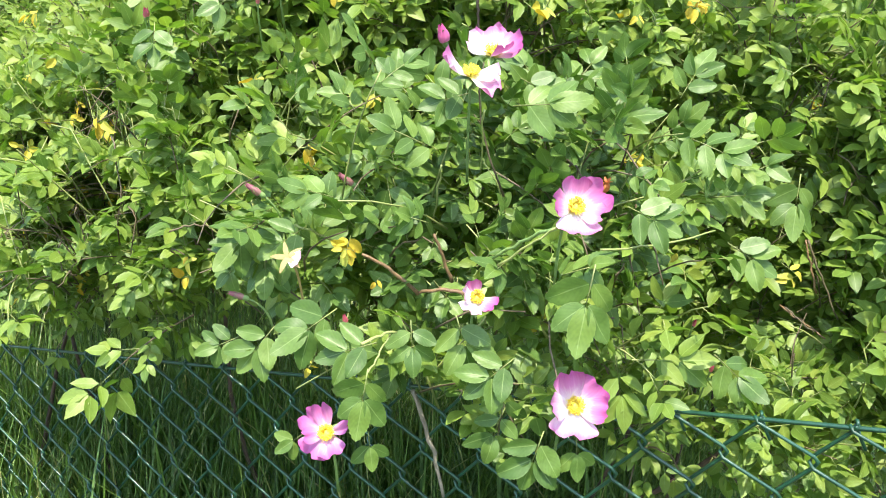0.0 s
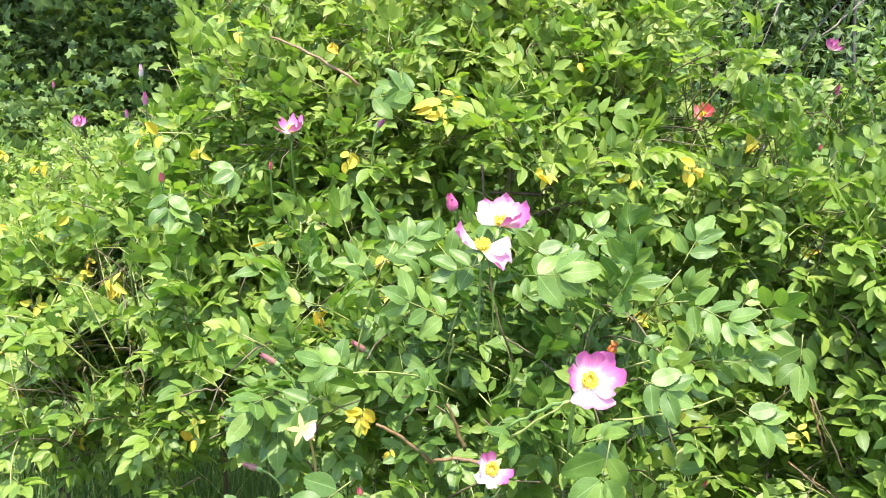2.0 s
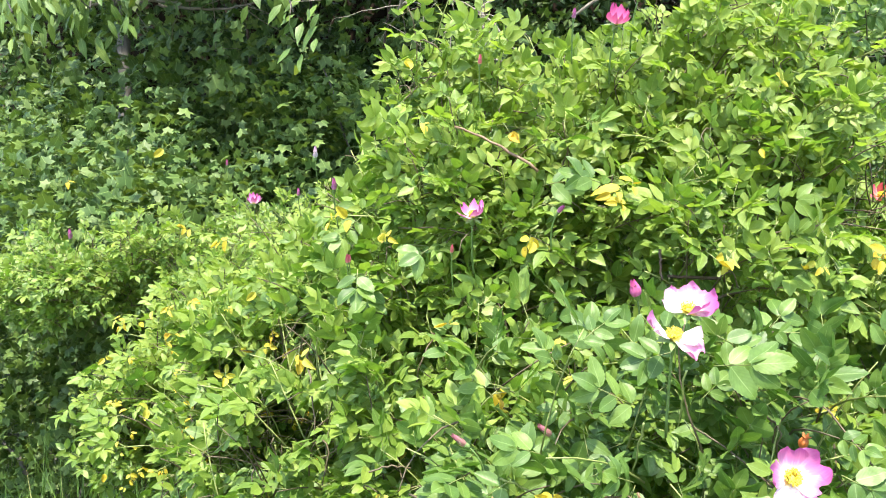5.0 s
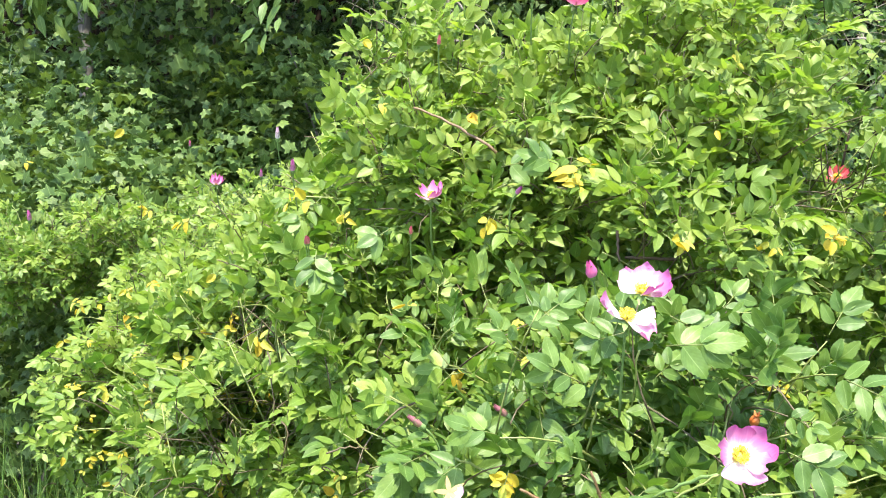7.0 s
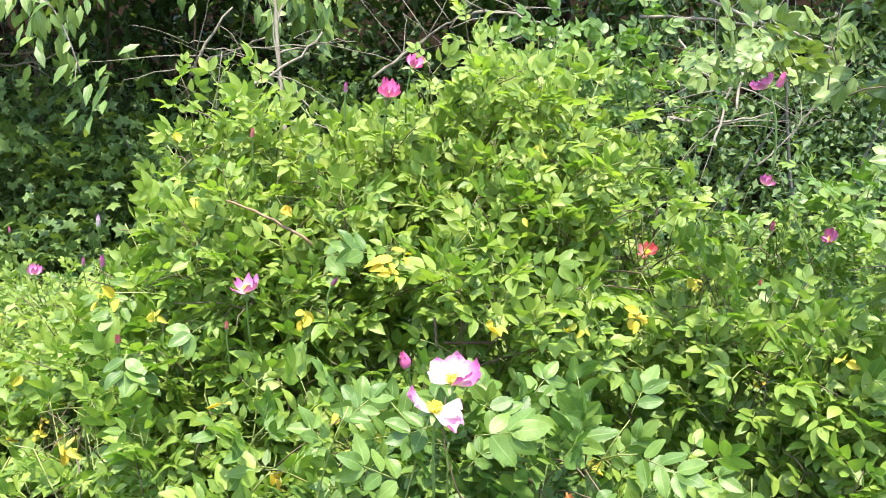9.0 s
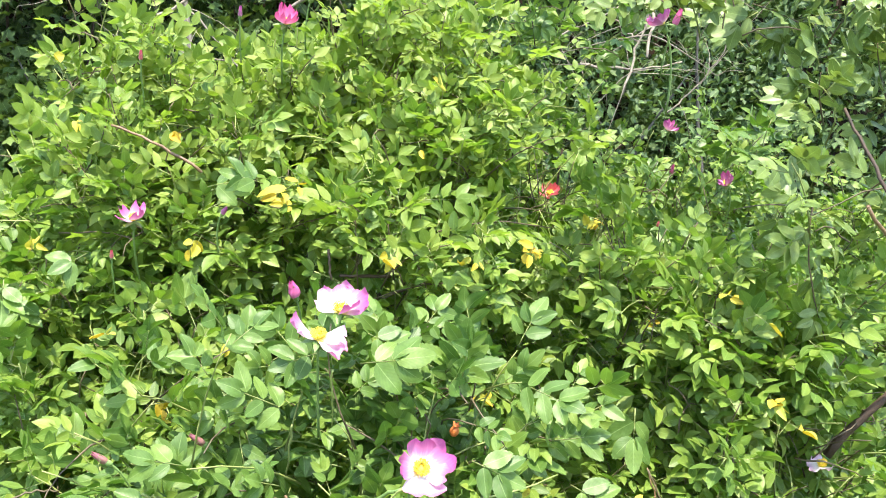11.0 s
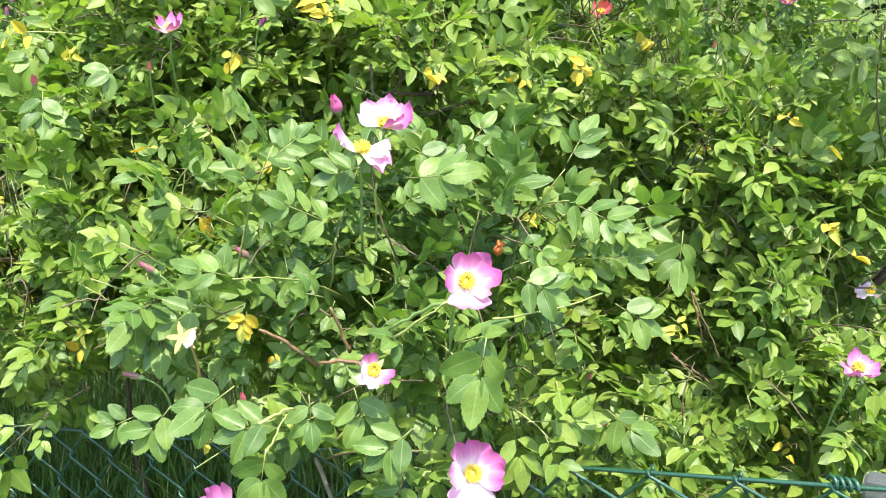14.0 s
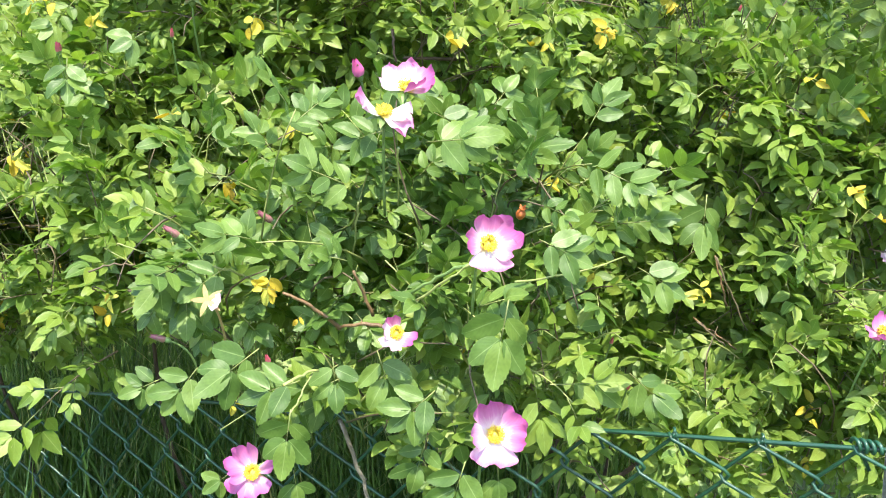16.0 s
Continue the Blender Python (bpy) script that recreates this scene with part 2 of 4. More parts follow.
def tube(points, radii, sides=6):
    """A tapered tube along a line of points, closed at its ends."""
    pts, rad = np.asarray(points, float), np.broadcast_to(np.asarray(radii, float), len(points))
    way = np.gradient(pts, axis=0)
    way /= np.linalg.norm(way, axis=1, keepdims=True) + 1e-12
    ref = np.array([0.31, 0.2, 0.93]) if abs(way.mean(0)[2]) < 0.8 else np.array([0.9, 0.4, 0.1])
    u = np.cross(way, ref)
    u /= np.linalg.norm(u, axis=1, keepdims=True) + 1e-12
    w = np.cross(way, u)
    a = np.arange(sides) * 2 * np.pi / sides
    ring = pts[:, None] + rad[:, None, None] * (u[:, None] * np.cos(a)[:, None] + w[:, None] * np.sin(a)[:, None])
    v = np.concatenate([ring.reshape(-1, 3), pts[:1], pts[-1:]])
    k, n = len(pts), sides
    caps = [(k * n, (j + 1) % n, j) for j in range(n)] + [(k * n + 1, (k - 1) * n + j, (k - 1) * n + (j + 1) % n) for j in range(n)]
    return v, np.concatenate([quads(k, n, True), caps])


def bend(a, b, sag=0.0, side=0.0, n=9, rough=0.0, rng=None):
    """A bowed line from a to b: sag lifts its middle, side swings it across."""
    a, b, t = np.array(a, float), np.array(b, float), np.linspace(0, 1, n)[:, None]
    across = np.cross(b - a, (0, 0, 1))
    across /= np.linalg.norm(across) + 1e-9
    out = a + (b - a) * t + 4 * t * (1 - t) * (np.array([0, 0, sag]) + across * side)
    if rough and rng is not None:
        out[1:-1] += rng.normal(0, rough, (n - 2, 3))
    return out


def part(name, mesh, parent, label="", at=None, kind=""):
    """A mesh as one part under a thing or a part; at: its pose in the world."""
    ob = new(name, mesh)
    home = Matrix.Identity(4)
    up = parent
    while up is not None:
        home, up = up.matrix_basis @ home, up.parent
    ob.parent, ob.matrix_basis = parent, home.inverted() @ (at if at is not None else Matrix.Identity(4))
    return tagged(ob, label, "", "", kind)


def thing(name, base, label, category, group="", kind=""):
    ob = new(name)
    ob.empty_display_size = 0.05
    ob.matrix_basis = Matrix.Translation(base)
    return tagged(ob, label, category, group, kind)


def frame_of(ahead, up):
    """Rows of turns whose y axis looks ahead and whose z axis looks up."""
    y = ahead / (np.linalg.norm(ahead, axis=-1, keepdims=True) + 1e-9)
    x = np.cross(y, up)
    x /= np.linalg.norm(x, axis=-1, keepdims=True) + 1e-9
    return np.stack([x, y, np.cross(x, y)], -1)


# ---- leaves ----


def leaflet(length, width, teeth, rng, fold=0.25, droop=0.18, steps=4):
    """One blade along +y: ovate with a drawn-out tip, folded along its midrib; saw-toothed and arched across where teeth > 0."""
    n = teeth if teeth else steps
    t = np.linspace(0, 1, n + 1)
    shape = lambda s: width / 2 * np.clip(s, 0, 1) ** 0.62 * np.clip(1 - s, 0, 1) ** 0.86 / 0.372  # noqa: E731
    wave, bow = rng.uniform(0, 6.28), rng.uniform(0.0, 0.5)
    lift = lambda x, s: fold * abs(x) - bow * fold * x * x / width - droop * length * s**2 + 0.045 * width * np.sin(7 * s + wave + 40 * x)  # noqa: E731
    v, uv, f = [], [], []
    for s in t:
        v.append((0, s * length, lift(0, s)))
        uv.append((0.5, s))
    for sign in (-1, 1):
        rim, inner = [], list(range(n + 1))
        if teeth:
            for i in range(1, n):
                x = 0.52 * shape(t[i])
                inner[i] = len(v)
                v.append((sign * x, (t[i] + 0.018) * length, lift(x, t[i]) + 0.10 * x))
                uv.append((0.5 + sign * 0.26, t[i]))
        for i, s in enumerate(t):
            rim.append([])
            if 0 < i < n:
                x = shape(s)
                rim[-1].append(len(v))
                v.append((sign * x, (s + (0.035 if teeth else 0)) * length, lift(x, s)))
                uv.append((0.5 + sign * 0.5, s))
            if teeth and i < n:
                h = s + 0.75 / n
                x = shape(h) * 0.95
                rim[-1].append(len(v))
                v.append((sign * x, h * length, lift(x, h)))
                uv.append((0.5 + sign * 0.46, h))
        for i in range(n):
            loops = [[inner[i], *rim[i], *rim[i + 1][:1], inner[i + 1]]]
            if teeth:
                loops.append([i, inner[i], inner[i + 1], i + 1])
            for loop in loops:
                for j in range(1, len(loop) - 1):
                    tri = (loop[0], loop[j], loop[j + 1])
                    if len(set(tri)) == 3:
                        f.append(tri if sign < 0 else tri[::-1])
    return np.array(v), np.array(f), np.array(uv)


def compound_leaf(rng, teeth=0, pairs=2, size=1.0, steps=4):
    """A rose leaf along +y: a stalk, two or three pairs of leaflets and one at the tip."""
    s = Soup()
    span = size * (0.020 + 0.0125 * pairs)
    if teeth:
        rachis = np.array([(0, y * span, -0.10 * span * y**2) for y in np.linspace(0.3, 1, 4)])
        v, f = tube(rachis, np.linspace(0.0009, 0.0005, 4), 3)
    else:
        v, f = np.array([(-0.0009, 0, 0), (0.0009, 0, 0), (0, span, -0.10 * span), (0, 0, -0.0014)]), np.array([(0, 1, 2), (1, 3, 2), (3, 0, 2)])
    s.add(v, f, np.tile((0.5, 0.3), (len(v), 1)), 1)
    spots = [(1.0, 0.0)] + [(0.97 - 0.36 * k, side) for k in range(pairs) for side in (-1, 1)]
    for where, side in spots:
        big = size * rng.uniform(0.88, 1.1) * (1.08 if side == 0 else 1.0 - 0.16 * (0.97 - where))
        v, f, uv = leaflet(0.0340 * big, (0.0198 if teeth else 0.0182) * big * rng.uniform(0.88, 1.1), teeth, rng, rng.uniform(0.05, 0.55), rng.uniform(-0.05, 0.4), steps)
        turn = Euler((rng.uniform(-0.35, 0.25), side * rng.uniform(-0.25, 0.55), -side * rng.uniform(0.72, 1.12))).to_matrix()
        v = v @ np.array(turn).T + (side * 0.0015, where * span, -0.10 * span * where**2)
        s.add(v, f, uv, 0)
    return s


def simple_leaf(rng, length, width, lobes=False, steps=3):
    """A plain or lobed leaf on a short stalk, for the shrubs behind."""
    s = Soup()
    if lobes:
        a = np.linspace(-2.5, 2.5, 11)
        reach = length * (0.62 + 0.38 * np.cos(a * 0.5)) * (0.64 + 0.42 * abs(np.cos(np.pi * a)))
        rim = np.stack([np.sin(a) * reach * 0.85, np.cos(a) * reach * 0.85 + length * 0.3, rng.uniform(-0.06, 0.06, 11) * length - 0.22 * reach**2 / length], 1)
        v = np.concatenate([[(0, length * 0.25, 0)], rim])
        f = [(0, i + 2, i + 1) for i in range(10)]
        s.add(v, f, np.stack([0.5 + v[:, 0] / length, v[:, 1] / length], 1))
    else:
        v, f, uv = leaflet(length, width, 0, rng, rng.uniform(0.1, 0.4), rng.uniform(0.1, 0.5), steps)
        s.add(v, f, uv)
    return s


RNG = np.random.default_rng(11)
FINE = [compound_leaf(RNG, 9, p, z) for p, z in ((2, 1.0), (2, 1.1), (3, 0.95), (2, 0.85), (3, 1.05), (2, 1.2), (1, 1.05), (3, 0.9))]
PLAIN = [compound_leaf(RNG, 0, p, z) for p, z in ((2, 1.0), (2, 1.1), (3, 0.95), (2, 0.85), (2, 1.05), (1, 1.0), (2, 0.75), (3, 0.85))]
SMALL = [compound_leaf(RNG, 0, p, z, 3) for p, z in ((2, 1.0), (2, 1.1), (3, 0.95), (2, 0.85), (2, 0.75), (1, 1.0))]
CURRANT = [simple_leaf(RNG, z, z, True) for z in (0.026, 0.032, 0.040)]
CHERRY = [simple_leaf(RNG, z, z * 0.36) for z in (0.075, 0.09, 0.105)]
BROAD = [simple_leaf(RNG, z, z * 0.66, False, 2) for z in (0.05, 0.065, 0.08)]


def strew(soup, forms, where, turns, size, pick):
    """Many leaves in one mesh: forms[pick] at each place, turned and sized."""
    for k, form in enumerate(forms):
        on = np.nonzero(pick == k)[0]
        if not len(on):
            continue
        v, f, uv, m = form.arrays()
        placed = np.einsum("nij,vj->nvi", turns[on] * size[on, None, None], v) + where[on][:, None]
        soup.add(placed.reshape(-1, 3), (f[None] + (np.arange(len(on)) * len(v))[:, None, None]).reshape(-1, 3), np.tile(uv, (len(on), 1)), np.tile(m, len(on)))


OUT = np.array([0.12, -0.62, 0.72])


def shoots(rng, feet, length=(0.08, 0.17), leaves=7, lean=OUT, loose=0.55, show=(0.0, 0.0, 0.0)):
    """Leafy shoots on given feet: the shoots' lines, and the place, turn and size of every leaf on them."""
    n = len(feet)
    way = lean / np.linalg.norm(lean) + rng.normal(0, loose, (n, 3))
    way /= np.linalg.norm(way, axis=1, keepdims=True)
    long = rng.uniform(*length, n)
    lines, at, turn, owner = [], [], [], []
    for one, (foot, w, far) in enumerate(zip(feet, way, long)):
        tip = foot + w * far + (0, 0, -0.10 * far)
        lines.append(bend(foot, tip, 0.06 * far, rng.normal(0, 0.08) * far, 5))
        k = max(3, int(leaves * far / np.mean(length) + rng.uniform(-1, 1)))
        spin = rng.uniform(0, 6.28)
        u = np.cross(w, (0.3, 0.2, 0.9))
        u /= np.linalg.norm(u) + 1e-9
        x = np.cross(w, u)
        for i in range(k):
            s = (i + 0.6) / k
            a = spin + i * 2.4
            spread = 0.55 + 0.75 * (1 - s)
            ahead = w * np.cos(spread) + (u * np.cos(a) + x * np.sin(a)) * np.sin(spread)
            at.append(foot + (tip - foot) * s + (0, 0, 0.06 * far * 4 * s * (1 - s)))
            turn.append(ahead + (0.0, -0.16, -0.22))
            owner.append(one)
    at, ahead = np.array(at), np.array(turn)
    high = np.clip((at[:, 2:] - 1.4) / 0.6, 0, 1)
    face = np.array([0.16, -0.50, 0.82]) + show + high * (0, -0.42, -0.36) + rng.normal(0, 0.40, ahead.shape)
    return lines, at, frame_of(ahead, face), rng.uniform(0.60, 1.08, len(at)), np.array(owner)


def soft_noise(x, z, scale, seed):
    """Smooth lumps over the face of a bush."""
    return np.array([noise.noise((a * scale + seed, b * scale, seed * 1.7)) for a, b in zip(np.ravel(x), np.ravel(z))])


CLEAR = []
CAMERA_SIDE = np.array([0.0, 0.0, 1.6])  # about the camera's place; leaves between it and the flowers are left out


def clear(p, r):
    """Keeps leaves out of the camera's line of sight to a flower, a bud or a bare stretch of cane."""
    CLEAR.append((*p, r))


def grow(bush, seed, face, span, heights, n, depth=0.30, near=None, leaf=ROSE_LEAF, canes=7, stems=GREEN_STEM, extra=None, lump=0.15, scale=0.86, set_back=0.10, forms=PLAIN, young=9.0, lean=OUT, show=(0.0, 0.0, 0.0)):
    """Grows a rose bush: canes from the base, and leafy shoots under its face.
    face(x, z): how far back its front lies; span, heights: its reach; near(p): which leaves are parts of their own."""
    rng = np.random.default_rng(seed)
    base = tuple(bush.matrix_basis.translation)
    x = rng.uniform(*span, n)
    low, high = heights(x)
    z = low + (high - low) * rng.uniform(0, 1, n) ** 0.75
    lumps = soft_noise(x, z, 4.2, seed)
    y = face(x, z) + set_back + lump * lumps * 1.6 * (1 - 0.55 * np.clip((z - 1.6) / 0.3, 0, 1)) + rng.exponential(depth * 0.5, n) * np.where(rng.uniform(0, 1, n) < 0.2, 2.0, 0.8)
    pockets = soft_noise(x, z, 10.0, seed + 3.3)
    y += 0.07 * pockets
    keep = (lumps < 0.5) & (pockets < 0.42)
    feet = np.stack([x, y, z], 1)[keep]
    if extra is not None:
        feet = np.concatenate([extra, feet])
    lines, at, turns, size, owner = shoots(rng, feet, lean=lean, show=np.array(show))
    size *= np.where(owner < (0 if extra is None else len(extra)), 0.88, scale)
    size *= 1 - 0.12 * np.clip((at[:, 2] - 1.5) / 0.4, 0, 1)
    heart = at + turns[:, :, 1] * 0.035
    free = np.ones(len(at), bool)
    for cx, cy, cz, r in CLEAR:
        out = CAMERA_SIDE - (cx, cy, cz)
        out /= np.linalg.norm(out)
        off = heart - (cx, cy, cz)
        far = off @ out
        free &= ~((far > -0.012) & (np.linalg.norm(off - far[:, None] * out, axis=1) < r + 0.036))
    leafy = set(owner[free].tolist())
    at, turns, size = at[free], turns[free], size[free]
    own = np.zeros(len(at), bool)
    if near is not None:
        own = near(at)
        own[np.nonzero(own)[0][300:]] = False
    soup = Soup()
    fresh = at[:, 2] + rng.normal(0, 0.10, len(at)) > young
    kind = rng.integers(0, len(forms), len(at))
    one = ~own & ~fresh
    strew(soup, forms, at[one], turns[one], size[one], kind[one])
    part("foliage", soup.mesh("foliage", [leaf, GREEN_STEM]), bush, "", None, "stuff")
    if (~own & fresh).any():
        soup, one = Soup(), ~own & fresh
        strew(soup, forms, at[one], turns[one], size[one], kind[one])
        part("young_foliage", soup.mesh("young_foliage", [YOUNG_LEAF, GREEN_STEM]), bush, "fresh yellow-green leaves", None, "stuff")
    twigs = Soup()
    for i, line in enumerate(lines):
        if i in leafy:
            twigs.add(*tube(line, np.linspace(0.0014, 0.0008, len(line)), 3), None, i % 2)
    for foot in [f for i, f in enumerate(feet) if i % 5 == 0 and i in leafy]:
        w = rng.normal(0, 1, 3) * (1, 0.5, 0.8)
        far = rng.uniform(0.02, 0.045)
        twigs.add(*tube(bend(foot - w * far * 0.6 - (0, 0.05, 0), foot + w * far - (0, 0.07, 0), 0.01, rng.normal(0, 0.012), 6, 0.002, rng), np.linspace(0.0013, 0.0007, 6), 4), None, 1)
    part("twig_tangle", twigs.mesh("twig_tangle", [stems, TWIG]), bush, "", None, "stuff")
    lo = np.array(base)
    for i in range(canes):
        tip = feet[rng.integers(len(feet))] + (0, 0.04, -0.02)
        line = bend(lo + (rng.normal(0, 0.12), rng.normal(0, 0.10), 0), tip, 0.18, rng.normal(0, 0.12), 12, 0.006, rng)
        part("cane", Soup().add(*tube(line, np.linspace(0.0060, 0.0020, 12) * rng.uniform(0.7, 1.1), 7)).mesh("cane", [DARK_CANE]), bush)
    own_leaf = MATURE_LEAF if leaf is ROSE_LEAF else leaf
    meshes = LEAF_MESHES.setdefault(own_leaf.name, [form.mesh("leaf", [own_leaf, GREEN_STEM]) for form in FINE])
    for i in np.nonzero(own)[0]:
        m = Matrix.LocRotScale(at[i], Matrix(turns[i].tolist()), [size[i]] * 3)
        part("leaf", meshes[rng.integers(len(meshes))], bush, "", m)
    return bush


LEAF_MESHES = {}

# ---- flowers ----


def petal_mesh(rng, size, cup, material_, narrow=1.0, ragged=0.018, crumple=1.0):
    """A heart-shaped petal along +y that rises at its rim."""
    rows, cols = 8, 11
    v, uv = [], []
    ruffle, lean = rng.uniform(0, 6.28), rng.normal(0, 0.06)
    for i in range(rows):
        t = i / (rows - 1)
        wide = size * narrow * (0.20 + 0.40 * np.sin(np.pi * min(t, 0.97) ** 1.35 * 0.78))
        for j in range(cols):
            s = 2 * j / (cols - 1) - 1
            notch = 0.16 * np.exp(-((s / 0.30) ** 2)) + 0.20 * s * s
            y = size * t * (1 - notch * t**3 + ragged * t**3 * np.sin(9 * s + 3 * ruffle) + 0.5 * ragged * t**3 * np.sin(17 * s + ruffle))
            x = wide * s + lean * y
            z = cup * size * t**1.6 + 0.18 * size * abs(s) ** 2 * t * (1 - 0.4 * cup) + crumple * 0.085 * size * np.sin(5 * s + ruffle) * t**2 + crumple * 0.03 * size * np.sin(11 * s + 2 * ruffle) * t**3
            v.append((x, y, z))
            uv.append((0.5 + 0.5 * s, t))
    s = Soup().add(v, quads(rows, cols), uv)
    return s.mesh("petal", [material_])


def facing(p, toward, spin=0.0):
    """A pose at p whose z axis looks along toward."""
    return Matrix.Translation(p) @ Vector(toward).to_track_quat("Z", "Y").to_matrix().to_4x4() @ Matrix.Rotation(spin, 4, "Z")


def ball(radius, squash=1.0, rows=7, sides=10):
    v = [(radius * np.sin(a) * np.cos(b), radius * np.sin(a) * np.sin(b), radius * squash * np.cos(a)) for a in np.linspace(0.02, np.pi - 0.02, rows) for b in np.arange(sides) * 2 * np.pi / sides]
    return np.array(v), quads(rows, sides, True)


def sepals(soup, length, width, up, n=5, mat=0, back=0.0):
    for k in range(n):
        a = 2 * np.pi * (k + 0.5) / n
        t = np.linspace(0, 1, 5)
        mid = np.stack([length * t * np.cos(up), 0 * t, length * (t * np.sin(up) - 0.25 * t**2) - back], 1)
        w = width * np.sin(np.pi * (0.15 + 0.85 * t)) * 0.5 + 0.0003
        v = np.concatenate([mid + np.stack([0 * t, w, 0 * t], 1), mid - np.stack([0 * t, w, 0 * t], 1) + (0, 0, 0.0006)])
        turn = np.array([[np.cos(a), -np.sin(a), 0], [np.sin(a), np.cos(a), 0], [0, 0, 1]])
        f = [(i, i + 1, 5 + i) for i in range(4)] + [(i + 1, 6 + i, 5 + i) for i in range(4)]
        soup.add(v @ turn.T, f, None, mat)


def stalk_to(p, toward, drop, reach=0.05):
    """A stalk that leaves the back of a flower and bends down into the bush."""
    p, d = np.array(p, float), np.array(toward, float) / np.linalg.norm(toward)
    end = p - d * reach * 0.6 + (0, reach * 0.7, -drop)
    t = np.linspace(0, 1, 8)[:, None]
    mid = p - d * reach * 0.7
    return (1 - t) ** 2 * p + 2 * t * (1 - t) * mid + t**2 * end


def flower(bush, p, toward, size, cup=0.35, colour=PINK, label="", spin=0.0, petals=5, narrow=1.0, drop=0.07, other=None, skew=0.0, shape=None):
    """An open dog rose: green calyx and stalk, five petals, a boss of stamens."""
    rng = np.random.default_rng(int(abs(p[0] * 7919 + p[2] * 104729) * 100) % 99991)
    m, r = facing(p, toward, spin), size / 2
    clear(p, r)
    green = Soup()
    v, f = ball(0.0042, 1.5)
    green.add(v - (0, 0, 0.006), f)
    sepals(green, 0.017, 0.006, 0.1, 5, 0, 0.001)
    inv = m.to_3x3().inverted()
    line = stalk_to(p, toward, drop)
    line = [tuple(inv @ (Vector(q) - Vector(p))) for q in line]
    green.add(*tube(np.array(line) - (0, 0, 0.008), np.linspace(0.0012, 0.0015, 8), 5))
    top = part("flower", green.mesh("flower", [SEPAL]), bush, label, m)
    if shape:
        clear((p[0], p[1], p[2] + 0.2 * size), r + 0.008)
    for turned, far, wide, lift, tone in shape or ():
        one = petal_mesh(rng, r * far, lift, tone, wide, 0.014, 2.2 if tone is ORCHID else 1.2)
        tilt = Matrix.Rotation(radians(turned), 4, "Z") @ Matrix.Translation((0, 0.0012, rng.uniform(0, 0.002)))
        part("petal", one, top, "", m @ tilt)
    for k in range(0 if shape else petals):
        a = 2 * math.pi * k / 5 + rng.normal(0, 0.06)
        tilt = Matrix.Rotation(a, 4, "Z") @ Matrix.Translation((0, 0.0012, 0.0006 * k)) @ Matrix.Rotation(rng.normal(skew * math.cos(a), 0.20), 4, "X")
        mat = other if other is not None and k in (1, 2) else colour
        part("petal", petal_mesh(rng, r * rng.uniform(0.84, 1.10), cup * rng.uniform(0.7, 1.3), mat, narrow * rng.uniform(0.8, 1.1), 0.018, 2.4 if cup > 0.9 else 1.2), top, "", m @ tilt)
    boss = Soup()
    v, f = ball(0.0038, 0.55, 5, 10)
    boss.add(v + (0, 0, 0.002), f, None, 1)
    for k in range(60):
        a, out = k * 2.4, 0.0022 + 0.0058 * (size / 0.052) * math.sqrt((k + 4) / 64)
        h = 0.0045 + rng.uniform(0, 0.004) + 0.10 * out
        tip = np.array([out * math.cos(a), out * math.sin(a), h])
        boss.add(*tube([(0.3 * tip[0], 0.3 * tip[1], 0.001), tip * (0.75, 0.75, 0.7), tip], 0.00040, 3), None, 1)
        v, f = ball(0.0009, 0.75, 4, 5)
        boss.add(v + tip, f, None, 0)
    part("stamen_boss", boss.mesh("stamen_boss", [ANTHER, HEART]), top, "yellow stamens", m)
    return top


def bud(bush, p, toward, size=0.02, colour=DUSTY, label="pink rosebud still held by its green sepals", swell=0.20, drop=0.035):
    """A closed bud: rolled petals, sepals hugging them, a round hip below and a stalk."""
    m = facing(p, toward)
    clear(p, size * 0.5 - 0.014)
    inv = m.to_3x3().inverted()
    green = Soup()
    v, f = ball(size * 0.17, 1.5)
    green.add(v - (0, 0, size * 0.55), f)
    sepals(green, size * (0.70 if swell < 0.3 else 0.95), size * (0.36 if swell < 0.3 else 0.24), 1.30, 5, 0, size * 0.40)
    line = [tuple(inv @ (Vector(q) - Vector(p))) for q in stalk_to(p, toward, drop, 0.035)]
    green.add(*tube(np.array(line) - (0, 0, size * 0.6), 0.0011, 5))
    top = part("rosebud", green.mesh("rosebud", [SEPAL]), bush, label, m)
    rows, sides = 9, 12
    v, uv = [], []
    for i in range(rows):
        t = i / (rows - 1)
        rad = size * swell * np.sin(np.pi * (0.14 + 0.80 * t) ** 0.75) ** 0.85 * (1 - 0.35 * t) + 0.0004
        for j in range(sides):
            a = 2 * np.pi * j / sides
            rr = rad * (1 + 0.10 * np.sin(3 * a + 5 * t) + 0.25 * t**2 * np.sin(5 * a + 2)) + 0.05 * size * t**3
            v.append((rr * np.cos(a + t), rr * np.sin(a + t), size * (0.86 * t - 0.42 + 0.12 * t**2 * np.sin(4 * a + 1))))
            uv.append((j / sides, 0.45 + 0.55 * t))
    part("petals", Soup().add(v, quads(rows, sides, True), uv).mesh("petals", [colour]), top, "", m)
    return top


def opening(bush, p, toward, size=0.034, colour=MAGENTA, label="rose half unfurled"):
    """A rose with its petals still upright and overlapping."""
    for k in (0.05, 0.10, 0.15, 0.20):
        clear(tuple(Vector(p) + SUN * k), -0.012)
    return flower(bush, p, toward, size * 0.9, 1.10, colour, label, p[0] * 40, drop=0.04, narrow=0.95, skew=0.3)


